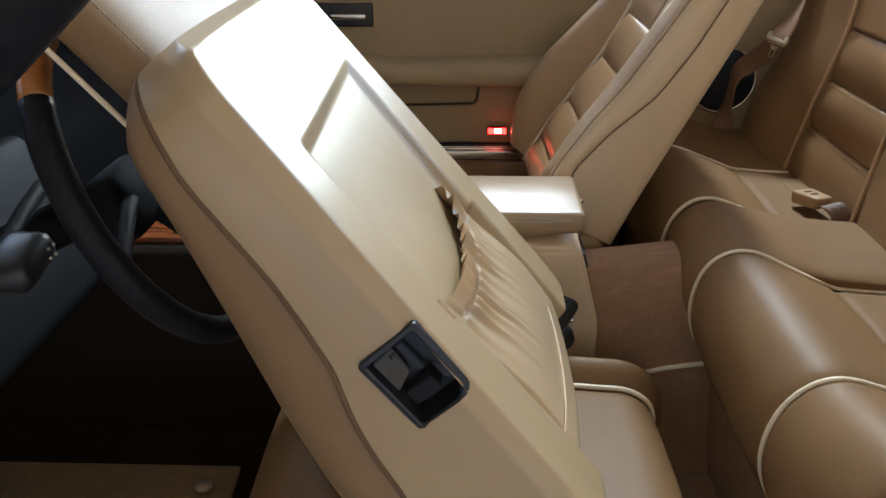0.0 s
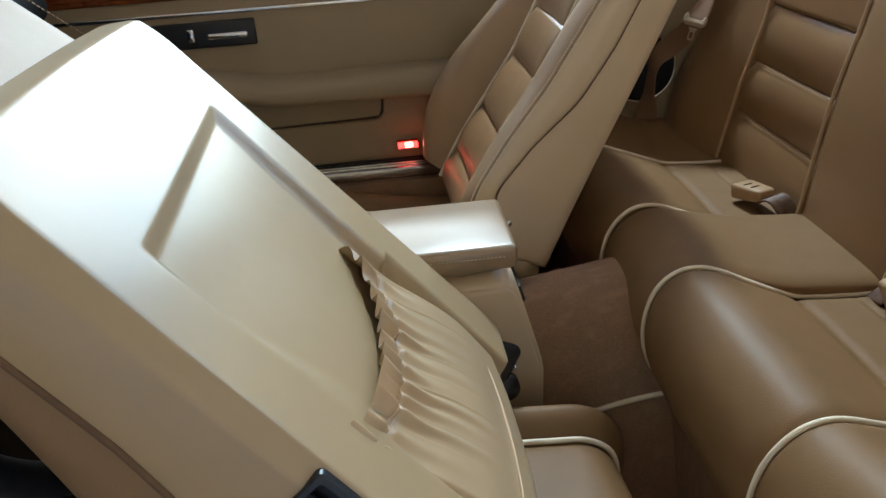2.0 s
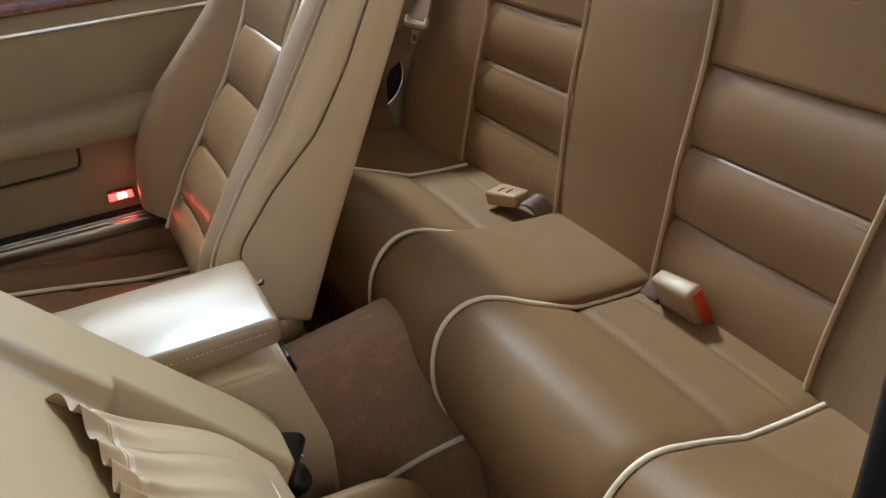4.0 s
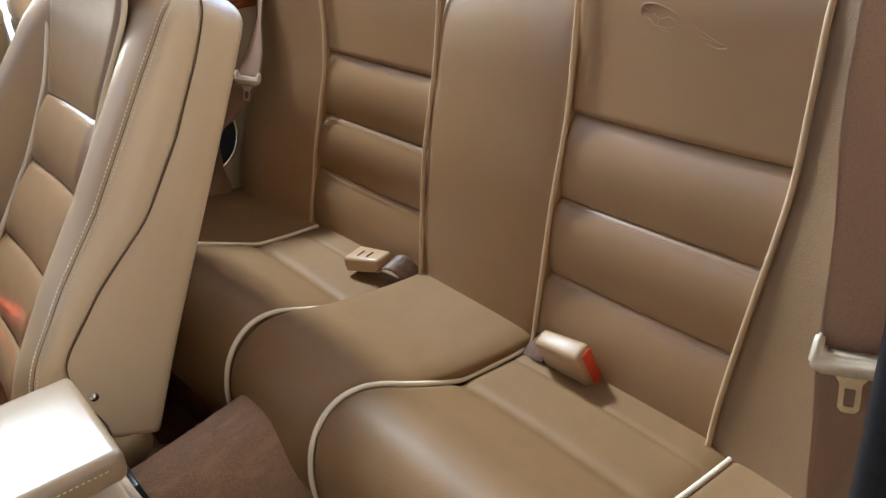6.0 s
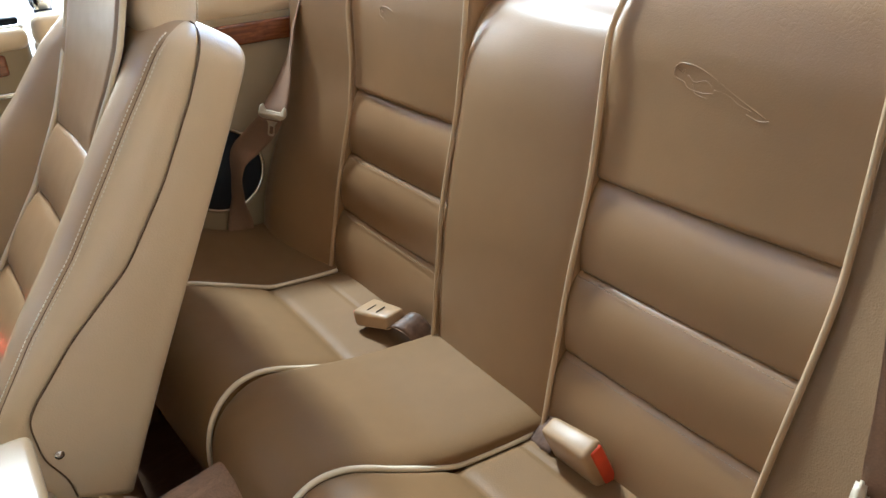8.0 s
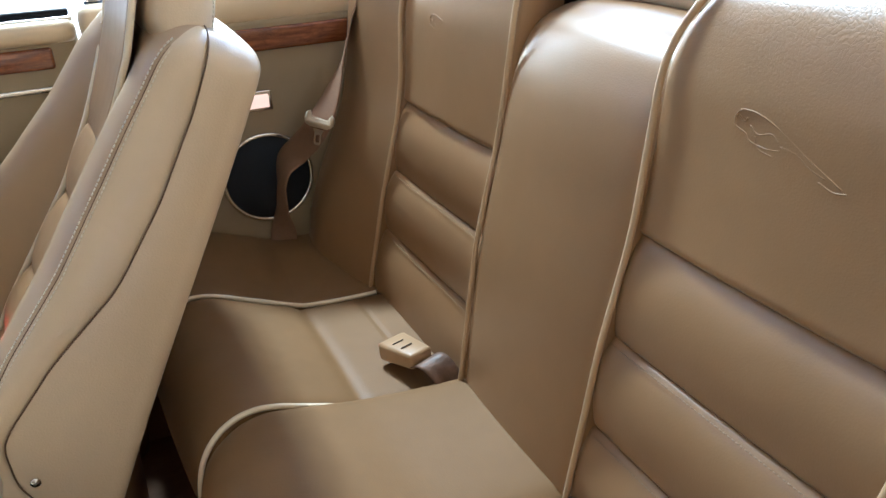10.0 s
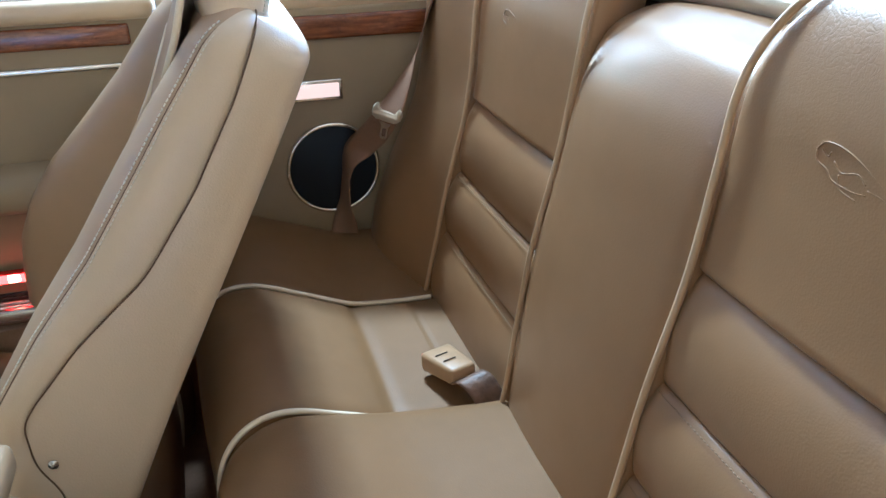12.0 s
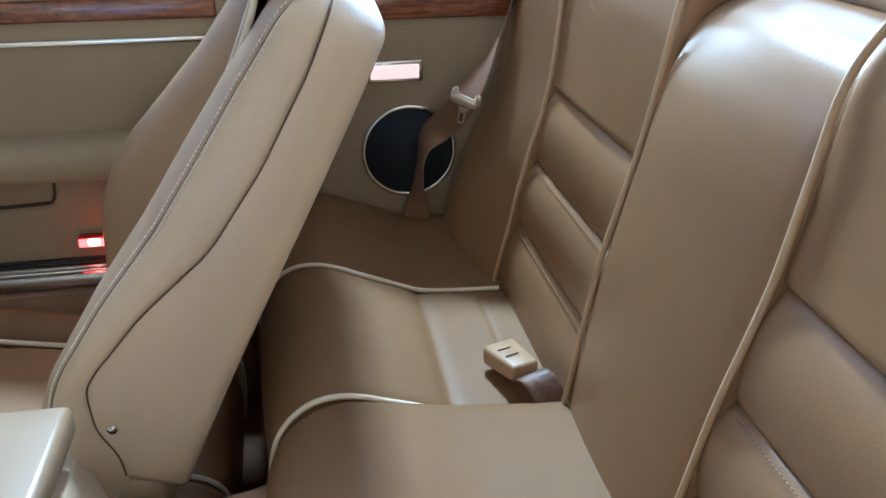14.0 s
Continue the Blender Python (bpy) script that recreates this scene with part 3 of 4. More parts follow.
    # twin shells: driver's gets the shade-darkened copy, passenger's the lighter beige
    mesh("back_shell", flat, faces, SHELL if driver else BEIGE, t, "smooth beige back shell, driver's darkened to stand for shade")

    # front upholstery: crest of the bolsters and depth of the middle
    def crest(v):
        if driver:
            return front_w(v)
        return float(np.interp(v, [-0.07, 0.0, 0.05, 0.16, 0.25, 0.35, 0.41, 0.45, 0.50, 0.54], [-0.135, -0.152, -0.155, -0.140, -0.122, -0.107, -0.097, -0.089, -0.079, -0.066]))

    def mid_w(v):
        if driver:
            return front_w(v) + 0.045 * ease(0.62, 0.28, v) + 0.006
        return float(np.interp(v, [-0.05, 0.05, 0.145, 0.24, 0.34, 0.42, 0.47, 0.52, 0.62, 0.72], [-0.118, -0.112, -0.098, -0.084, -0.080, -0.083, -0.087, -0.0955, -0.108, -0.121]))

    def section(v):
        ins, back = rounding(v, rc + 0.004), rounding(v, rf)
        h, sw = hw(v) - ins, seam(v)
        mid = mid_w(v) + 0.008
        slim = 0.011 if driver else 0.004

        def half(fw):
            arc = []
            for q in (0.0, 0.12, 0.28, 0.46, 0.64, 0.82, 1.0):
                a = q * math.pi / 2
                arc.append((sw - 0.001 + (fw - sw) * math.sin(a), -h + 0.002 + (0.048 + slim) * (1 - math.cos(a)) ** 1.25 - 0.0045 * math.sin(math.pi * q)))
            return [(sw + 0.003, -h + 0.006)] + arc + [(0.75 * fw + 0.25 * mid, -h + 0.080), (mid - 0.002, -h + 0.108), (mid, -h + 0.13), (mid - 0.002, -h + 0.2), (mid - 0.002, 0.0)]

        door_side = crest(v) if driver else float(np.interp(v, [-0.07, -0.01, 0.05, 0.11, 0.18, 0.25, 0.34, 0.43, 0.50, 0.54], [-0.145, -0.170, -0.187, -0.188, -0.178, -0.156, -0.130, -0.112, -0.085, -0.068]))
        pts = half(crest(v)) + [(w, -y) for w, y in half(door_side)[:-1]][::-1]
        c = spline(pts, 161)
        if back > 0:
            c[:, 0] = sw + (c[:, 0] - sw) * (1 - 0.86 * back / rf)
        return c, h

    def seam_index(c, h):
        """Place of the sewn line along the near half of a section."""
        for i in range(8, 80):
            if c[i, 1] > -h + 0.013 + 0.010 * driver:
                f = (-h + 0.013 + 0.010 * driver - c[i - 1, 1]) / (c[i, 1] - c[i - 1, 1])
                return i - 1 + f
        return 40.0

    def resample(c, a, b, n):
        k = np.linspace(a, b, n)
        return [(float(np.interp(q, range(len(c)), c[:, 0])), float(np.interp(q, range(len(c)), c[:, 1]))) for q in k]

    vs2 = list(np.linspace(-0.05, top - rf, 60)) + [top - rf + rf * math.sin(a) for a in np.linspace(0, math.pi / 2, 18)[1:]]
    left, middle, right, sewn = [], [], [], []
    for v in vs2:
        c, h = section(v)
        k = seam_index(c, h)
        place = lambda row: [W(w, y, crown_v(y, v)) for w, y in row]
        left += place(resample(c, 0, k, 22))
        middle += place(resample(c, k, 160 - k, 90))
        right += place(resample(c, 160 - k, 160, 22))
        w0, y0 = resample(c, k, k, 1)[0]
        sewn.append((w0, y0, v))
    nr = len(vs2)
    # driver side takes the shade-darkened leather, passenger side the lighter ones
    mesh("bolster_cover", middle, grid_faces(nr, 90) + [tuple((nr - 1) * 90 + i for i in range(90))], BOLSTER_SHADED if driver else BOLSTER_TAN, t, "warm beige leather bolster cover, driver's darkened to stand for shade")
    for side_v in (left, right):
        mesh("bolster_side", side_v, grid_faces(nr, 22), BOLSTER_SHADED if driver else BEIGE, t, "beige leather bolster side, pale, or darkened as shade on the driver seat")

    # seam cord coloured as the shaded groove between shell and cushion, and twin rows of thread beside the sewn line
    low = -0.04 if driver else -0.012
    side = [(seam(v), hw(v) + 0.0006 - rounding(v, rc), v) for v in list(np.linspace(low, top - rc, 24)) + [top - rc * 0.7, top - rc * 0.45, top - rc * 0.25, top - rc * 0.10, top - rc * 0.025]]
    over = [W(w, -y, v) for w, y, v in side] + [W(seam(top), y, crown_v(y, top) + 0.0008) for y in np.linspace(rc + 0.012 - hw(top), hw(top) - rc - 0.012, 9)] + [W(w, y, v) for w, y, v in side[::-1]]
    tube("seam_groove", over, 0.0026 if driver else 0.0009, BROWNSEAM, t, "seam cord with the groove's shade put into its brown", 320, 8)
    for sg in (-1, 1):
        if driver and sg == outer:
            continue
        rows = [p for p in sewn if 0.0 < p[2] < top - 0.012]
        for dw, dy in ((0.0030, 0.0026), (-0.0034, -0.0030)):
            stitches("stitching", [W(w + dw - 0.0004, sg * (-y + dy + 0.0004), v) for w, y, v in rows], t, 0.0052, 0.0036, THREAD, r=0.0009)
        tube("seam", [W(w - 0.0002, sg * (-y + 0.0002), v) for w, y, v in rows], 0.0005, BROWNSEAM, t, "fine seam between thread rows", 140, 5)
    # middle panel with pleats and piping
    ymid = lambda v: (0.128 - 0.006 * ease(0.0, 0.3, v) + 0.040 * ease(0.34, 0.50, v)) * (1 - 0.8 * max(0.0, v - 0.52))
    cuts = [-0.05, 0.02, 0.12, 0.235, 0.338, 0.505 if driver else 0.64]
    for i in range(5):
        rows = []
        vv = np.linspace(cuts[i], cuts[i + 1], 26)
        for v in vv:
            k = (v - cuts[i]) / (cuts[i + 1] - cuts[i])
            puff = 0.012 * (math.sin(math.pi * min(1, max(0, k))) ** 0.5 if i < 4 else 0.35 + 0.3 * ease(0, 0.08, k))
            hwid = ymid(v)
            for u in np.linspace(-1, 1, 33):
                e = (1 - abs(u)) * hwid
                dd = puff - 0.008 * (1 - ease(0, 0.02, e)) + 0.006 * u * u
                rows.append(W(mid_w(v) - dd + 0.004, u * hwid, v))
        mesh("pleat" if i < 4 else "upper_panel", rows, grid_faces(26, 33), TAN, t, "tan leather pleat")
    for sg in (-1, 1):
        tube("piping", [W(mid_w(v) - 0.006, sg * (ymid(v) + 0.002), v) for v in np.linspace(-0.05, 0.505 if driver else 0.635, 30)], 0.0038, CREAM, t, "cream leather piping", 90)
        bm = disc(0.0052, 0.004, 20, 0.0012)
        part("screw", bm, CHROME, t, "small chrome screw", m @ Matrix.Translation((-0.081, sg * (hw(0.04) + 0.002), 0.039)) @ Matrix.Rotation(radians(90), 4, "X"))
    # head restraint
    rows = []
    tall = 0.235 if driver else 0.155
    for v in np.linspace(0.42, 0.505 + tall, 34):
        q = max(0.0, (v - 0.505) / tall)
        hh = 0.185 * (1 - 0.22 * q) * math.sqrt(max(0.02, 1 - max(0, (q - 0.55) / 0.46) ** 2))
        dd = 0.042 * math.sqrt(max(0.02, 1 - max(0, (q - 0.6) / 0.41) ** 2))
        for a in np.linspace(0, 2 * math.pi, 48, endpoint=False):
            ca, sa = math.cos(a), math.sin(a)
            rows.append(W(-0.050 - 0.03 * q + (0.0 if driver else 0.024) * ease(0.0, 0.05, 0.52 - v) + dd * math.copysign(abs(ca) ** (0.85 if driver else 0.5), ca), hh * math.copysign(abs(sa) ** (0.6 if driver else 0.45), sa), v))
    mesh("head_restraint", rows, grid_faces(34, 48, True) + [tuple(33 * 48 + i for i in range(48))], BOLSTER_SHADED if driver else BEIGE, t, "padded beige leather head restraint, driver's darkened to stand for shade")
    for sg in (-1, 1):
        if driver:
            tube("piping", [W(-0.084 - 0.03 * q, sg * 0.178 * (1 - 0.22 * q), 0.495 + 0.235 * q) for q in np.linspace(0, 0.7, 10)], 0.0028, CREAM, t, "cream leather piping", 40)
        stitches("stitching", [W(-0.022 - 0.03 * q, sg * 0.1845 * (1 - 0.22 * q), 0.51 + tall * q) for q in np.linspace(0, 0.5, 10)], t, 0.0046, 0.0032, SEWING if driver else THREAD, r=0.0007)

    # lower cushion
    zc = 0.235
    prof = [(0.02, 0.05), (0.028, 0.12), (0.022, 0.175), (-0.01, 0.205), (-0.07, 0.212), (-0.20, 0.222), (-0.35, 0.250), (-0.45, 0.262), (-0.50, 0.245), (-0.52, 0.20), (-0.52, 0.10)]
    prof = prof[::-1]
    # driver's panel uses the shade-darkened tan, passenger's the plain tan
    panel("seat_panel", prof, yc - (0.176 if driver else 0.155), yc + (0.176 if driver else 0.155), TAN_SHADED if driver else TAN, t, crown=0.006, edge=0.025, drop=0.01, ns=70, thick=0.06, seams=((0.35, 0.005, 0.01), (0.48, 0.005, 0.01)))
    wide = 0.176 if driver else 0.155
    for sg in (-1, 1):
        a, b = sorted((yc + sg * wide, yc + sg * 0.255))
        panel("seat_bolster", prof, a, b, TAN_SHADED, t, crown=0.026, edge=0.05, drop=0.035, ns=70, thick=0.08)
        tube("piping", [(x + (0.003 if x > 0 else 0), yc + sg * wide, z + 0.001) for x, z in prof], 0.004, CREAM, t, "cream leather piping", 90)
    bm = rbox(0.44, 0.42, 0.10, 0.02)
    part("seat_base", bm, DASH, t, "dark seat base on runners", Matrix.Translation((-0.24, yc, 0.045)))
    # hinge
    for sg in (-1, 1):
        if driver:
            hinge = part("hinge_cover", rbox(0.058, 0.020, 0.066, 0.012), BLACK, t, "black hinge cover", Matrix.Translation((-0.122, yc + sg * 0.246, 0.300)) @ Matrix.Rotation(radians(25), 4, "Y"))
            tube("hinge_spring", [(-0.112, yc + sg * 0.258, 0.274), (-0.100, yc + sg * 0.260, 0.282), (-0.090, yc + sg * 0.258, 0.278)], 0.003, SILLMETAL, hinge, "bright steel spring end", 16, 6)
            part("hinge_lobe", disc(0.020, 0.024, 24, 0.004), BLACK, hinge, "", Matrix.Translation((-0.108, yc + sg * 0.250, 0.254)) @ Matrix.Rotation(radians(90), 4, "X"))
        else:
            hinge = part("hinge_cover", disc(0.033, 0.030, 40, 0.008), SHELL, t, "rounded beige hinge cover", Matrix.Translation((-0.040, yc + sg * 0.258, 0.288)) @ Matrix.Rotation(radians(90), 4, "X"))
            part("hinge_arm", rbox(0.052, 0.024, 0.13, 0.010), SHELL, hinge, "", Matrix.Translation((-0.048, yc + sg * 0.256, 0.225)) @ Matrix.Rotation(radians(10), 4, "Y"))
    if driver:
        pocket(t, W, hw)
        latch(t, m, outer)
    return t


def pocket(t, W, hw):
    """Soft leather sheet over the lower back; its upper hem is gathered by an elastic into ruffles, with folds fading below."""
    rnd = random.Random(5)
    n, k = 300, 66
    marks, lean, reach, high = [-0.03], [], [], []
    while marks[-1] < 1.0:
        marks.append(marks[-1] + rnd.uniform(0.066, 0.104))
        lean.append(rnd.uniform(-0.35, 0.35))
        reach.append(rnd.uniform(0.030, 0.080))
        high.append(rnd.uniform(0.55, 1.15))

    def fold(u):
        """Height of the ruffle at u (0 in the valleys, 1 on a crest) and how far its fold reaches."""
        for i in range(len(marks) - 1):
            if marks[i] <= u < marks[i + 1]:
                f = (u - marks[i]) / (marks[i + 1] - marks[i])
                f = f + lean[i] * f * (1 - f)
                return high[i] * (0.5 - 0.5 * math.cos(2 * math.pi * f)) ** 1.25, reach[i]
        return 0.0, 0.04

    hem = 0.026
    slit_y = lambda u: 0.118 - 0.314 * u
    slit_v = lambda u: 0.192 + 0.038 * abs(2 * u - 1.02) ** 2.4
    low_y = lambda u: 0.188 - 0.352 * u
    low_v = lambda u: -0.056 + 0.020 * abs(2 * u - 1.05) ** 2.5

    def sheet(u, d):
        """Point of the sheet at u across and d below the hem's edge."""
        v0, v1 = slit_v(u), low_v(u)
        f = min(1.0, d / (v0 - v1))
        y = slit_y(u) + (low_y(u) - slit_y(u)) * ease(0.0, 0.8, f)
        rim = ease(0.0, 0.05, u) * ease(0.0, 0.07, 1 - u)
        fan = u + 0.03 * (u - 0.5) * min(1.0, d / 0.08)
        g, far = fold(fan)
        if d < hem:
            q = d / hem
            amp = 0.0150 * (1 - 0.45 * q)
        else:
            amp = 0.0078 * math.exp(-((d - hem) / far) ** 1.3)
        body = 0.015 * math.sin(math.pi * min(1.0, max(0.0, u))) ** 0.5 * (0.22 + 0.78 * ease(0.0, 0.42, f)) * (1 - ease(0.52, 1.0, f)) + 0.0075 * (1 - ease(0.0, 0.30, f))
        pinch = -0.0030 * math.exp(-((d - hem) / 0.0032) ** 2)
        roll = -0.020 * ease(0.90, 1.0, f) ** 2
        side = 0.0060 * math.sin(2 * math.pi * 7.3 * fan + 2.0 * math.sin(9 * fan)) * (1 - ease(0.0, hem, d))
        zig = 0.0085 * (g - 0.5) * (1 - ease(0.0, 0.7 * hem, d))
        return W(REAR - 0.0115 + (body + amp * (g - 0.35) + pinch + 0.003) * rim - 0.005 * (1 - rim) + roll, y + 0.5 * side * rim, v0 + (v1 - v0) * f + zig * rim)

    rows = []
    for j in range(k):
        f = (j / (k - 1)) ** 1.7
        for i in range(n):
            u = i / (n - 1)
            rows.append(sheet(u, f * (slit_v(u) - low_v(u))))
    p = mesh("map_pocket", rows, grid_faces(k, n), SATIN, t, "gathered elastic beige leather map pocket")
    # raised twin rows of sewing along the elastic
    for off in (hem - 0.0016, hem + 0.0022):
        tube("seam", [sheet(u, off) for u in np.linspace(0.04, 0.985, 90)], 0.00075, TANPIPE, t, "pale sewn line along the elastic", 260, 6)
    tube("piping", [W(REAR - 0.0065 + 0.0052 * math.sin(math.pi * u) ** 0.5, 0.132 - 0.302 * u, -0.003 + 0.012 * abs(2 * u - 0.85) ** 2) for u in np.linspace(0.0, 1.0, 14)], 0.0014, TANPIPE, t, "pale seam", 60, 6)


LATCH_W, LATCH_V, LATCH_HW, LATCH_HV = -0.0195, 0.2035, 0.0315, 0.0435


def latch(t, m, outer):
    """Black moulded well with a lever, let into the side of the shell and folded over its rear edge."""
    side_y = hw(LATCH_V)

    def at(w, v, n):
        """w across (towards the rear), v up the seat, n outwards; the rear rim bends round the edge."""
        bend = max(0.0, w - 0.006)
        return m @ Vector((LATCH_W + w, outer * (side_y + n - 0.45 * bend), LATCH_V + v))

    def ring(hw_, hv_, n, big, small):
        pts = []
        for cx, cv, r, a0 in ((1, 1, small, 0), (-1, 1, small, 90), (-1, -1, small, 180), (1, -1, big, 270)):
            for a in (0, 22.5, 45, 67.5, 90):
                an = radians(a0 + a)
                pts.append((cx * (hw_ - r) + r * math.cos(an), cv * (hv_ - r) + r * math.sin(an), n))
        return pts

    A, B = LATCH_HW, LATCH_HV
    rings = [ring(A, B, -0.004, 0.014, 0.005), ring(A, B, 0.0018, 0.014, 0.005), ring(A - 0.0012, B - 0.0012, 0.003, 0.0135, 0.0045), ring(A - 0.0045, B - 0.0045, 0.003, 0.012, 0.004),
             ring(A - 0.006, B - 0.006, 0.0012, 0.011, 0.004), ring(A - 0.0085, B - 0.0085, -0.014, 0.009, 0.003), ring(A - 0.010, B - 0.010, -0.024, 0.007, 0.003)]
    verts = [at(*p) for r in rings for p in r]
    nr = len(rings[0])
    faces = grid_faces(len(rings), nr, True) + [tuple((len(rings) - 1) * nr + i for i in range(nr))]
    bez = mesh("latch_bezel", verts, faces, BLACK, t, "recessed black plastic latch bezel", False)

    def wedge(name, foot, label=""):
        """A block with a slanting top: corners (w, v, n of the top) and a floor below."""
        bm = bmesh.new()
        top = [bm.verts.new(at(*c)) for c in foot]
        low = [bm.verts.new(at(c[0], c[1], -0.0235)) for c in foot]
        bm.faces.new(top)
        bm.faces.new(low[::-1])
        for i in range(len(foot)):
            bm.faces.new((top[i], low[i], low[(i + 1) % len(foot)], top[(i + 1) % len(foot)]))
        bmesh.ops.recalc_face_normals(bm, faces=bm.faces)
        bmesh.ops.bevel(bm, geom=list(bm.edges), offset=0.0012, segments=2, affect="EDGES")
        return part(name, bm, BLACK, bez, label, smooth=False)

    wedge("ramp", ((-0.0225, 0.0335, -0.004), (-0.0225, -0.002, -0.004), (-0.006, 0.004, -0.016), (-0.004, 0.0335, -0.015)), "sloping black finger rest")
    wedge("lever", ((-0.023, -0.009, -0.012), (-0.023, -0.027, -0.012), (0.010, -0.022, -0.003), (0.010, -0.006, -0.003)), "black tilt lever")
    wedge("lever_guide", ((-0.001, 0.031, -0.017), (-0.001, -0.002, -0.017), (0.006, -0.002, -0.018), (0.006, 0.031, -0.018)), "black slide beside the lever slot")
    part("screw", disc(0.0026, 0.003, 12), BLACK, bez, "small dark screw", m @ Matrix.Translation((LATCH_W - 0.008, outer * (side_y - 0.0135), LATCH_V + 0.026)) @ Matrix.Rotation(radians(90), 4, "X"))


build_front_seat(0.388, (0.0, 0.31), 26.0, 1, False)
build_front_seat(-0.388, (-0.153, 0.374), -39.0, -1, True)


# ---------------------------------------------------------------- centre console
def build_console():
    t = thing("centre_console", (-0.3, 0, 0.2), "beige leather centre console with padded lid on the tunnel", "console")
    prof = [(-0.045, 0.10), (-0.042, 0.245), (-0.075, 0.372), (-0.09, 0.385), (-0.46, 0.385), (-0.46, 0.10)]
    verts, n = [], len(prof)
    for y, s in ((-0.088, 1), (0.088, 1)):
        verts += [(x, y, z) for x, z in prof]
    faces = [tuple(range(n))[::-1], tuple(range(n, 2 * n))] + [(i, (i + 1) % n, n + (i + 1) % n, n + i) for i in range(n)]
    bm = bmesh.new()
    vs = [bm.verts.new(v) for v in verts]
    for f in faces:
        bm.faces.new([vs[i] for i in f])
    bmesh.ops.bevel(bm, geom=list(bm.edges), offset=0.008, segments=3, affect="EDGES")
    part("body", bm, BEIGE, t)
    part("front_side", rbox(0.60, 0.20, 0.36, 0.02), SHADECARPET, t, "carpeted forward console side, shade put into its colour", Matrix.Translation((-0.762, 0.0, 0.20)))
    part("top_plate", rbox(0.56, 0.15, 0.012, 0.004), WOOD, t, "walnut console plate", Matrix.Translation((-0.762, 0.0, 0.384)))
    bm = rbox(0.34, 0.172, 0.056, 0.009, 3)
    for v in bm.verts:
        if v.co.z > 0:
            v.co.z += 0.008 * (1 - (v.co.y / 0.086) ** 2) * (1 - (v.co.x / 0.17) ** 4)
    for v in bm.verts:
        if v.co.z < 0 and v.co.x > 0.10:
            v.co.z += (v.co.x - 0.10) * 0.34
    lid = part("lid", bm, GLOSSLID, t, "padded beige leather lid", Matrix.Translation((-0.245, 0.0, 0.414)))
    stitches("stitching", [(-0.41, -0.0868, 0.428), (-0.25, -0.0868, 0.428), (-0.09, -0.0868, 0.428)], lid)
    bm = rbox(0.006, 0.07, 0.05, 0.002)
    part("rear_vent", bm, BLACK, t, "black outlet", Matrix.Translation((-0.0575, 0.02, 0.315)) @ Matrix.Rotation(radians(-14), 4, "Y"))


build_console()


# ---------------------------------------------------------------- passenger door and quarter panels
def strip(name, x0, x1, z0, z1, y, depth, r, mat, parent, label=""):
    bm = rbox(x1 - x0, depth, z1 - z0, r)
    return part(name, bm, mat, parent, label, Matrix.Translation(((x0 + x1) / 2, y, (z0 + z1) / 2)))


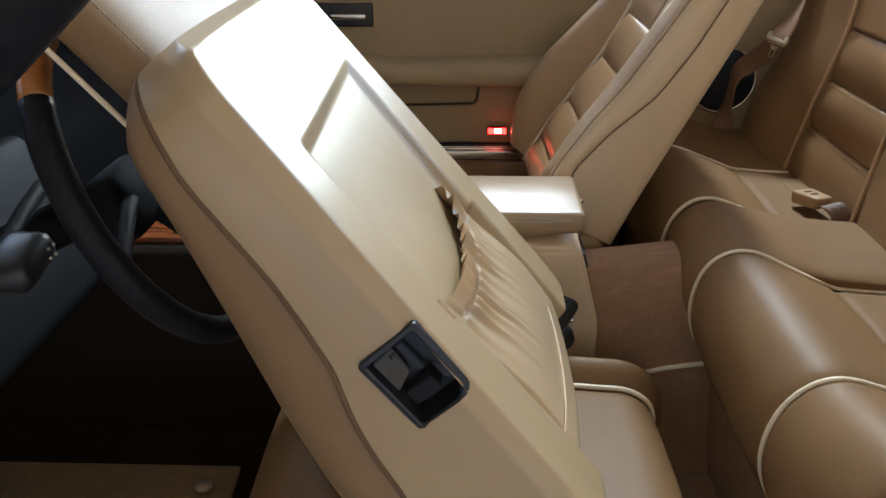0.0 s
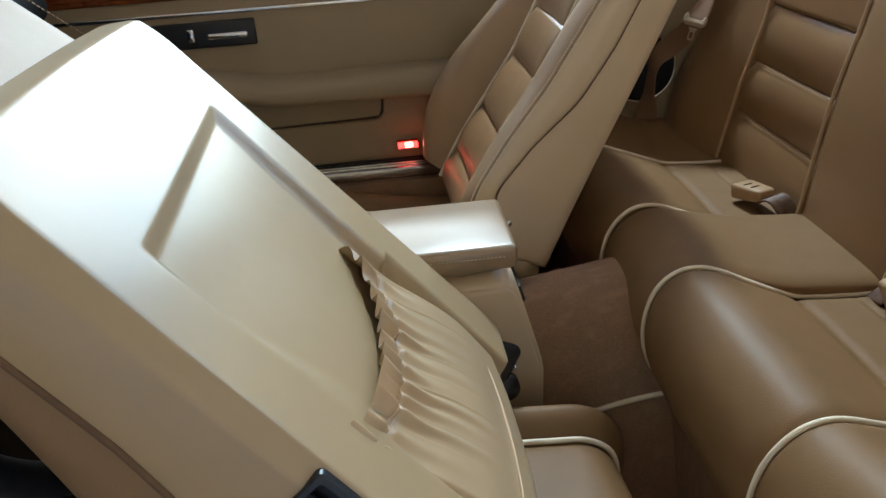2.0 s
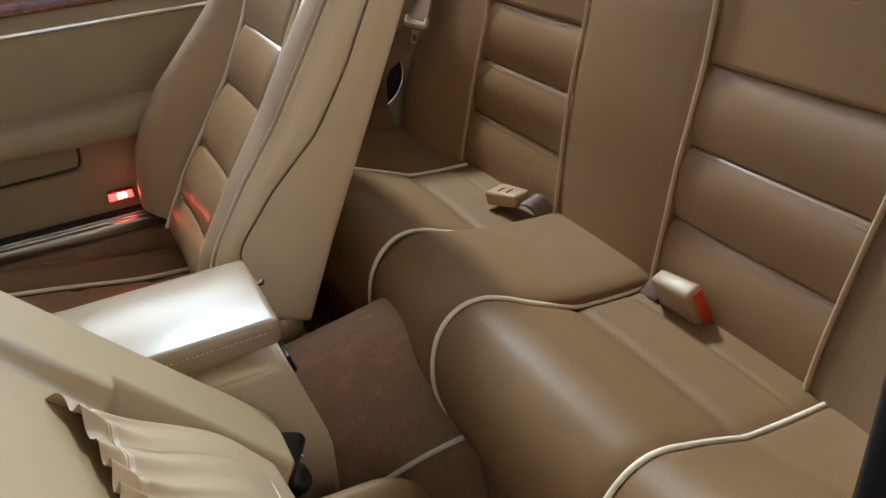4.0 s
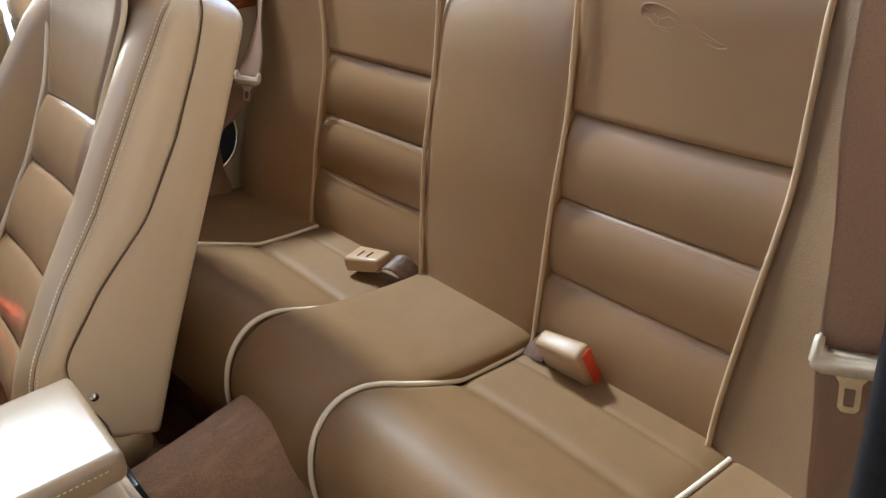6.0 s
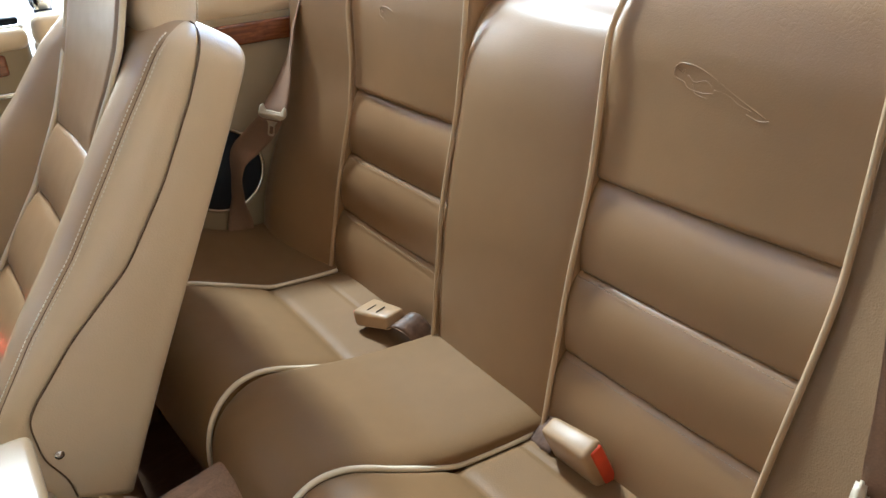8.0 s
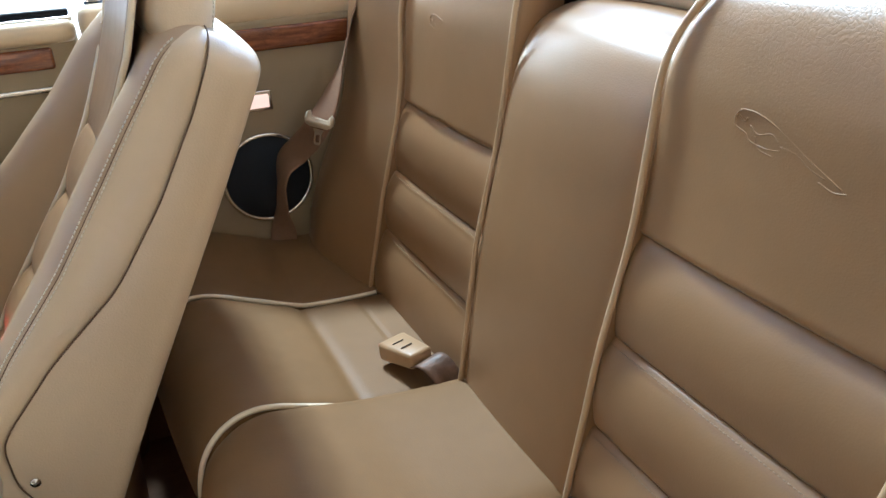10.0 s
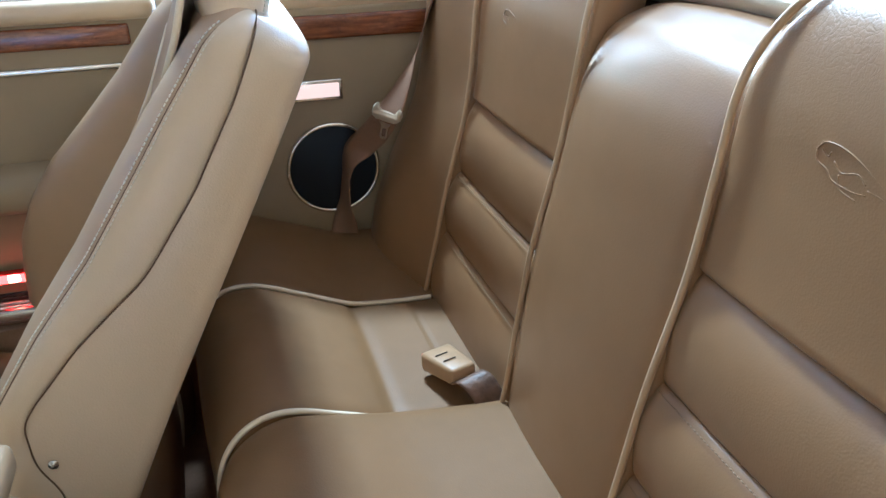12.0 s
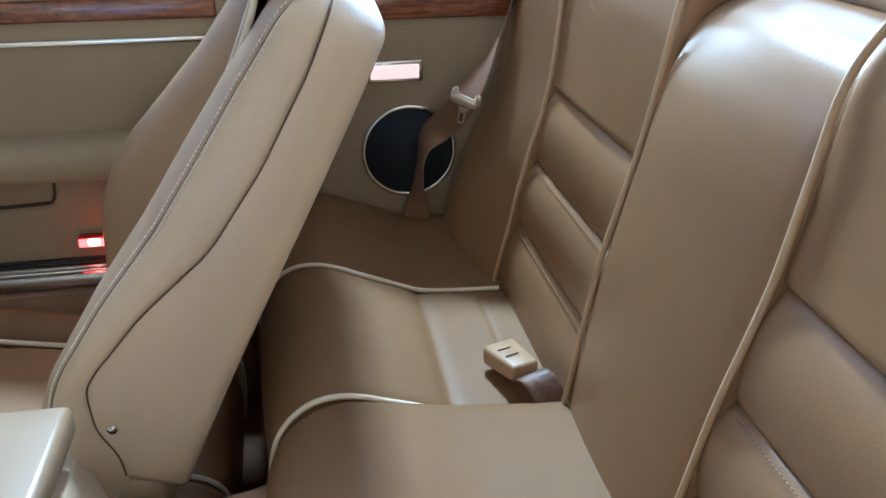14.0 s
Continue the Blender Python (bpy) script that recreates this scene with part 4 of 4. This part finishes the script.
def build_door():
    t = thing("passenger_door", (-0.5, 0.70, 0.25), "beige vinyl passenger door with walnut strip and armrest", "car door")
    strip("door_panel", -1.25, 0.085, 0.30, 0.745, 0.735, 0.07, 0.012, DOOR, t)
    strip("door_top", -1.25, 0.085, 0.722, 0.756, 0.722, 0.07, 0.014, BEIGE, t, "padded beige door top")
    strip("waist_chrome", -1.25, 0.083, 0.750, 0.759, 0.722, 0.040, 0.003, CHROME, t, "chrome waist strip")
    strip("window_seal", -1.25, 0.080, 0.757, 0.768, 0.738, 0.026, 0.004, RUBBER, t, "black rubber window seal")
    strip("wood_strip", -1.2, 0.046, 0.686, 0.718, 0.698, 0.012, 0.005, WOOD, t, "polished burr walnut strip")
    strip("chrome_strip", -1.2, 0.08, 0.652, 0.661, 0.698, 0.010, 0.003, CHROME, t, "thin chrome strip")
    h = strip("handle_plate", -0.72, -0.485, 0.586, 0.640, 0.697, 0.012, 0.004, BLACK, t, "black handle plate")
    strip("handle", -0.585, -0.500, 0.603, 0.617, 0.688, 0.014, 0.006, CHROME, h, "chrome door pull")
    strip("lock_slide", -0.625, -0.610, 0.600, 0.628, 0.689, 0.010, 0.004, CHROME, h, "chrome lock slide")
    rows, xs = [], np.linspace(-0.74, -0.03, 60)
    for x in xs:
        end = min(1.0, (x + 0.745) / 0.03, (-0.025 - x) / 0.02)
        end = math.sqrt(max(0.02, 1 - (1 - end) ** 2))
        zc = 0.487 + 0.046 * ease(0.42, 0.74, -x)
        ry, rz = 0.042 * end, (0.026 + 0.004 * ease(0.4, 0.2, -x)) * end
        for a in np.linspace(0, 2 * math.pi, 28, endpoint=False):
            ca, sa = math.cos(a), math.sin(a)
            rows.append((x, 0.678 - ry * math.copysign(abs(ca) ** 0.7, ca), zc + rz * math.copysign(abs(sa) ** 0.75, sa) - 0.010 * ca))
    mesh("armrest", rows, grid_faces(60, 28, True) + [tuple(range(28))[::-1], tuple(59 * 28 + i for i in range(28))], DOOR, t, "padded vinyl armrest")
    bm = bmesh.new()
    outline = ((-0.04, 0.306), (-0.04, 0.450), (-0.226, 0.450), (-0.234, 0.444), (-0.237, 0.415), (-0.243, 0.405), (-0.255, 0.400), (-0.40, 0.397), (-0.52, 0.396), (-0.545, 0.402), (-0.56, 0.440), (-0.90, 0.440), (-0.90, 0.306))
    face = bm.faces.new([bm.verts.new((x, 0.702, z)) for x, z in outline])
    ext = bmesh.ops.extrude_face_region(bm, geom=[face])
    bmesh.ops.translate(bm, vec=(0, -0.012, 0), verts=[v for v in ext["geom"] if isinstance(v, bmesh.types.BMVert)])
    bmesh.ops.recalc_face_normals(bm, faces=bm.faces)
    bmesh.ops.bevel(bm, geom=list(bm.edges), offset=0.0025, segments=3, affect="EDGES")
    part("pocket_panel", bm, DOOR, t, "lower panel with the door pocket opening", smooth=False)
    # dark cord in place of the shade inside the pocket's open edge
    gap = [(x + dx, 0.6975, z + dz) for x, z, dx, dz in ((-0.231, 0.452, -0.003, 0), (-0.234, 0.440, -0.003, 0), (-0.237, 0.417, -0.003, 0.001), (-0.243, 0.406, -0.002, 0.002), (-0.256, 0.400, 0, 0.003), (-0.40, 0.397, 0, 0.002), (-0.52, 0.396, 0, 0.002), (-0.545, 0.402, 0.002, 0.002), (-0.557, 0.438, 0.003, 0))]
    tube("pocket_gap_shade", gap, 0.0030, DARKLINE, t, "dark cord drawn as the shade along the pocket opening", 90, 6)
    wl = strip("warning_lamp", -0.214, -0.166, 0.333, 0.351, 0.676, 0.018, 0.004, REDGLASS, t, "red door warning lamp")
    strip("lens", -0.212, -0.168, 0.335, 0.349, 0.6668, 0.004, 0.0015, REDLAMP, wl, "lit red lens")
    strip("bulb_window", -0.197, -0.179, 0.337, 0.349, 0.6645, 0.006, 0.002, HOTLAMP, wl, "bright lamp window")
    s = slab("trim_sill", -1.3, 0.10, 0.63, 0.72, 0.278, 0.304, SILLMETAL, "bright metal sill plate under the door", r=0.006)
    for k in range(5):
        strip("rib", -1.28, 0.08, 0.3035, 0.3065, 0.644 + 0.014 * k, 0.006, 0.001, CHROME if k in (0, 1, 4) else BLACK, s)
    slab("wall_sill", -1.3, 0.12, 0.62, 0.72, -0.06, 0.276, CARPET, "carpeted inner sill of the car")


build_door()
slab("wall_side_far", -1.5, 0.80, 0.722, 0.76, -0.06, 0.30, BODY, "dark outer body side below the door")
slab("wall_side_rear", 0.09, 0.80, 0.645, 0.72, -0.06, 0.12, BODY, "dark inner wheel arch")


def quarter(sgn):
    t = thing("quarter_panel", (0.30, sgn * 0.66, 0.3), "beige vinyl rear quarter panel with walnut strip", "trim panel", "quarter panels")
    xf = 0.09 if sgn > 0 else 0.20
    strip("panel_skin", xf, 0.74, 0.10, 0.735, sgn * 0.675, 0.06, 0.010, DOOR, t)
    strip("wood_strip", xf + 0.02, 0.56, 0.684, 0.720, sgn * 0.643, 0.012, 0.005, WOOD, t, "polished burr walnut strip")
    strip("panel_top", xf, 0.74, 0.722, 0.775, sgn * 0.675, 0.06, 0.018, BEIGE, t, "padded top")
    lamp = strip("courtesy_lamp", 0.264, 0.352, 0.588, 0.622, sgn * 0.645, 0.010, 0.003, CHROME, t, "chrome framed courtesy lamp")
    strip("lens", 0.270, 0.346, 0.594, 0.616, sgn * 0.640, 0.006, 0.002, LAMP, lamp, "lit warm white lens")
    at = (0.328, sgn * 0.645, 0.474)
    bm = disc(0.072, 0.008, 64, 0.002)
    sp = part("speaker", bm, GRILLE, t, "dark speaker grille", Matrix.Translation((at[0], at[1] - sgn * 0.001, at[2])) @ Matrix.Rotation(radians(90), 4, "X"))
    tube("chrome_ring", [(at[0] + 0.074 * math.cos(a), at[1] - sgn * 0.003, at[2] + 0.074 * math.sin(a)) for a in np.linspace(0, 2 * math.pi, 33)[:-1]], 0.004, CHROME, sp, "chrome ring", 97, 8, True)
    return t


quarter(1)
quarter(-1)
pl = thing("pillar_catch", (0.108, 0.715, 0.77), "rounded chrome hood catch on the pillar", "hood catch")
bm = bmesh.new()
bmesh.ops.create_uvsphere(bm, u_segments=28, v_segments=18, radius=1.0)
for v in bm.verts:
    v.co = Vector((v.co.x * 0.018, v.co.y * 0.018, v.co.z * 0.030 if v.co.z > 0 else v.co.z * 0.022))
part("cap", bm, CHROME, pl, "", Matrix.Translation((0.118, 0.715, 0.790)))
part("foot", disc(0.014, 0.030, 24, 0.003), BLACK, pl, "black foot", Matrix.Translation((0.118, 0.715, 0.766)))


# ---------------------------------------------------------------- belts
def ribbon(name, pts, wide, mat, parent, label="", n=60, thick=0.0016):
    """Webbing along pts: (x, y, z, dx, dy, dz), the last three the direction across it."""
    c = spline([p[:3] for p in pts], n)
    run = np.r_[0, np.cumsum(np.linalg.norm(np.diff(np.array([p[:3] for p in pts]), axis=0), axis=1))]
    a = np.array([[np.interp(i / (n - 1) * run[-1], run, [p[3 + k] for p in pts]) for k in range(3)] for i in range(n)])
    a /= np.linalg.norm(a, axis=1)[:, None]
    t = np.gradient(c, axis=0)
    t /= np.linalg.norm(t, axis=1)[:, None]
    nn = np.cross(t, a)
    rows = []
    for i in range(n):
        ring = []
        for u in np.linspace(-1, 1, 9):
            ring.append(c[i] + a[i] * wide / 2 * u + nn[i] * thick / 2)
        for u in np.linspace(1, -1, 9):
            ring.append(c[i] + a[i] * wide / 2 * u - nn[i] * thick / 2)
        rows += ring
    return mesh(name, rows, grid_faces(n, 18, True), mat, parent, label)


def buckle(at, m, belt_pts):
    t = thing("belt_buckle", at, "tan plastic seat belt buckle lying on the rear cushion", "belt buckle", "rear belt buckles")
    bm = rbox(0.066, 0.046, 0.026, 0.006, 3)
    for v in bm.verts:
        if v.co.x < 0:
            v.co.y *= 0.80
            v.co.z *= 0.85
    b = part("housing", bm, BUCKLE, t, "", m)
    part("release_button", rbox(0.006, 0.040, 0.014, 0.002), REDBTN, b, "red release button", m @ Matrix.Translation((0.0315, 0, 0.003)))
    for k in (-0.008, 0.010):
        part("rib", rbox(0.0015, 0.018, 0.0015, 0.0004, 1), DARKLINE, b, "", m @ Matrix.Translation((k, 0.004, 0.013)))
    ribbon("strap", belt_pts, 0.038, STRAP, t, "short wrinkled brown leather strap", 24)


buckle((0.39, 0.197, 0.35), Matrix.Translation((0.388, 0.198, 0.356)) @ Matrix.Rotation(radians(107), 4, "Z") @ Matrix.Rotation(radians(7), 4, "Y"),
       [(0.397, 0.172, 0.352, 0.95, 0.3, 0), (0.403, 0.156, 0.362, 0.92, 0.3, 0.15), (0.412, 0.142, 0.356, 0.9, 0.3, 0.3), (0.424, 0.126, 0.330, 0.85, 0.3, 0.4)])
buckle((0.41, -0.20, 0.34), Matrix.Translation((0.414, -0.194, 0.353)) @ Matrix.Rotation(radians(-90), 4, "Z") @ Matrix.Rotation(radians(-66), 4, "X") @ Matrix.Rotation(radians(-3), 4, "Y") @ Matrix.Diagonal((1.10, 1.50, 1.15, 1)),
       [(0.412, -0.160, 0.350, 0.4, 0.0, 0.9), (0.420, -0.130, 0.338, 0.7, 0.1, 0.6), (0.432, -0.095, 0.322, 1, 0.3, 0.1)])


def shoulder_belt(sgn, path, guide, across, drop, size=1.0):
    t = thing("seat_belt", guide, "brown webbing rear seat belt hanging with ivory guide", "seat belt", "rear seat belts")
    ribbon("webbing", path, 0.046, BELT, t, "brown belt webbing", 110)
    g, a, d = Vector(guide), Vector(across).normalized(), Vector(drop).normalized()
    o = a.cross(d).normalized() * 0.006 * sgn
    bm = bmesh.new()
    outline = ((-0.034, -0.024), (-0.038, 0.002), (-0.029, 0.013), (0.029, 0.013), (0.038, 0.002), (0.034, -0.024), (0.026, -0.022), (0.026, -0.007), (-0.026, -0.007), (-0.026, -0.022))
    face = bm.faces.new([bm.verts.new(g + a * p * size + d * q * size + o * 2.0) for p, q in outline])
    ext = bmesh.ops.extrude_face_region(bm, geom=[face])
    bmesh.ops.translate(bm, vec=-o * 2.8, verts=[v for v in ext["geom"] if isinstance(v, bmesh.types.BMVert)])
    bmesh.ops.recalc_face_normals(bm, faces=bm.faces)
    bmesh.ops.bevel(bm, geom=list(bm.edges), offset=0.0024, segments=2, affect="EDGES")
    part("guide", bm, IVORY, t, "ivory plastic belt guide")
    b = g + d * 0.014 + o
    bm = bmesh.new()
    loops = []
    for off in (0.0, -0.45):
        for ring in (((-0.020, -0.004), (-0.012, 0.008), (-0.012, 0.040), (-0.007, 0.046), (0.007, 0.046), (0.012, 0.040), (0.012, 0.008), (0.020, -0.004)),
                     ((-0.006, 0.014), (-0.006, 0.020), (-0.006, 0.034), (-0.005, 0.038), (0.005, 0.038), (0.006, 0.034), (0.006, 0.020), (0.006, 0.014))):
            loops.append([bm.verts.new(b + a * (p * 0.8 * size) + d * (q * 0.85 * size) + o * off) for p, q in ring])
    for i in range(8):
        k = (i + 1) % 8
        bm.faces.new((loops[0][i], loops[0][k], loops[1][k], loops[1][i]))
        bm.faces.new((loops[2][k], loops[2][i], loops[3][i], loops[3][k]))
        bm.faces.new((loops[0][k], loops[0][i], loops[2][i], loops[2][k]))
        bm.faces.new((loops[1][i], loops[1][k], loops[3][k], loops[3][i]))
    part("tongue", bm, CHROME, t, "flat metal tongue with a slot", smooth=False)


shoulder_belt(1, [(0.545, 0.600, 0.84, 0.30, 0.93, -0.20), (0.488, 0.592, 0.735, 0.30, 0.93, -0.20), (0.458, 0.580, 0.665, 0.25, 0.94, -0.15), (0.425, 0.558, 0.615, -0.30, 0.90, -0.05), (0.396, 0.545, 0.578, -0.72, 0.66, 0.1), (0.384, 0.572, 0.548, -0.62, 0.60, 0.50), (0.366, 0.600, 0.520, -0.55, 0.62, 0.52),
                  (0.350, 0.614, 0.498, -0.20, 0.90, 0.35), (0.343, 0.618, 0.465, -0.05, 0.99, 0.0), (0.339, 0.618, 0.42, -0.20, 0.96, 0.0), (0.335, 0.620, 0.365, -0.90, 0.35, 0.0)], (0.397, 0.538, 0.584), (0.76, -0.60, -0.22), (-0.2, 0.1, -0.97), 0.62)
shoulder_belt(-1, [(0.42, -0.505, 0.86, 0.45, -0.9, 0.0), (0.40, -0.511, 0.737, 0.45, -0.9, 0.1), (0.40, -0.519, 0.633, 0.4, -0.9, 0.1), (0.40, -0.521, 0.530, 0.35, -0.9, 0.1), (0.40, -0.526, 0.464, 0.35, -0.9, 0.1), (0.40, -0.531, 0.39, 0.35, -0.9, 0.0), (0.40, -0.535, 0.335, 0.35, -0.9, 0.0)],
              (0.394, -0.529, 0.528), (0.30, -0.9, 0.12), (0.0, -0.06, -1.0), 0.88)

# cover behind the rear seat
panel("hood_cover", [(0.60, 0.80), (0.66, 0.83), (0.72, 0.845), (0.80, 0.84)], -0.62, 0.62, HOOD, None, "cream leather cover behind the rear seat", crown=0.02, edge=0.05, drop=0.03)
tagged(bpy.data.objects["hood_cover"], "", "cover")


# ---------------------------------------------------------------- driver side: wheel, dash, floor mat
def build_wheel():
    c, r, tau = Vector((-0.592, -0.38, 0.612)), 0.188, radians(25)
    t = thing("steering_wheel", c, "black leather steering wheel with a wooden section", "steering wheel")
    e1, e2 = Vector((0, 1, 0)), Vector((-math.sin(tau), 0, math.cos(tau)))
    arc = lambda a0, a1, n: [c + r * (math.cos(a) * e1 + math.sin(a) * e2) for a in np.linspace(radians(a0), radians(a1), n)]
    tube("rim", arc(-223, 43, 30), 0.0155, RUBBER, t, "black leather rim", 90, 14)
    tube("wood_rim", arc(43, 137, 20), 0.0152, RIMWOOD, t, "honey coloured wooden rim", 60, 14)
    part("hub", rbox(0.05, 0.11, 0.08, 0.02), DASH, t, "black hub pad", Matrix.Translation(c + Vector((-0.05, 0, -0.03))) @ Matrix.Rotation(-tau, 4, "Y"))
    for a in (-170, -10, -90):
        p = c + (r - 0.01) * (math.cos(radians(a)) * e1 + math.sin(radians(a)) * e2)
        tube("spoke", [c + Vector((-0.045, 0, -0.03)), (c + p) / 2 + Vector((-0.02, 0, 0)), p], 0.009, DASH, t, "", 20, 8)
    tube("column", [c + Vector((-0.06, 0, -0.03)), c + Vector((-0.35, 0, -0.16))], 0.026, DASH, t, "black steering column", 10, 16)
    pod = part("switch_pod", rbox(0.05, 0.070, 0.034, 0.014), BLACK, t, "black switch pod", Matrix.Translation((-0.675, -0.560, 0.588)) @ Matrix.Rotation(radians(12), 4, "X"))
    for i in range(4):
        part("button_mark", disc(0.0016, 0.002, 10), IVORY, pod, "white switch mark", Matrix.Translation((-0.6495, -0.548 + 0.010 * (i % 2), 0.586 + 0.010 * (i // 2))) @ Matrix.Rotation(radians(90), 4, "Y"))
    tube("stalk", [Vector((-0.70, -0.545, 0.588)), Vector((-0.72, -0.46, 0.595)), Vector((-0.74, -0.38, 0.595))], 0.009, DASH, t, "black column stalk", 20, 10)


build_wheel()
d = thing("dashboard", (-1.2, 0, 0.5), "black leather dashboard ahead of the steering wheel", "dashboard")
part("top_pad", rbox(0.62, 1.34, 0.10, 0.03), DASH, d, "", Matrix.Translation((-1.18, 0, 0.72)))
part("lower_pad", rbox(0.50, 1.34, 0.36, 0.03), DASH, d, "", Matrix.Translation((-1.20, 0, 0.51)))
# tan panel drawn black: the footwell's shade is put into its colour
part("knee_panel", rbox(0.20, 0.52, 0.24, 0.02), DASH, d, "knee panel under the dash, blackened to stand for shade", Matrix.Translation((-0.93, -0.40, 0.44)) @ Matrix.Rotation(radians(-25), 4, "Y"))
fm = tagged(part("floor_mat", rbox(0.62, 0.44, 0.012, 0.004), MAT, None, "tan carpet mat with a grey fastener", Matrix.Translation((-0.95, -0.345, -0.012))), "", "floor mat")
part("fastener", disc(0.014, 0.008, 24, 0.002), IVORY, fm, "round grey fastener", Matrix.Translation((-0.689, -0.207, 0.0)))

# door aperture seal and sill beside the camera
tube("trim_door_seal", [(-1.008, -0.70, 0.429), (-0.748, -0.70, 0.654), (-0.568, -0.70, 0.812), (-0.31, -0.68, 1.03), (-0.27, -0.3, 1.07), (-0.27, 0.0, 1.07)], 0.025, RUBBER, None, "black rubber seal on the windscreen pillar", 60, 12)
tube("trim_rear_seal", [(0.192, -0.636, 0.775), (0.190, -0.636, 0.70), (0.188, -0.636, 0.57), (0.177, -0.636, 0.45), (0.142, -0.638, 0.28)], 0.016, RUBBER, None, "black rubber seal of the door opening", 60, 10)
tube("trim_rear_chrome", [(0.180, -0.662, 0.775), (0.178, -0.662, 0.70), (0.176, -0.662, 0.57), (0.165, -0.662, 0.45), (0.132, -0.662, 0.28)], 0.010, CHROME, None, "chrome edge of the door opening", 60, 10)
slab("trim_sill_near", -1.3, 0.10, -0.72, -0.64, 0.20, 0.225, CHROME, "bright metal sill plate of the open door", r=0.006)
slab("wall_sill_near", -1.3, 0.14, -0.72, -0.63, -0.06, 0.198, CARPET, "carpeted inner sill of the open door")
for n in ("trim_door_seal", "trim_rear_seal", "trim_rear_chrome"):
    tagged(bpy.data.objects[n], "", "", "", "structure")
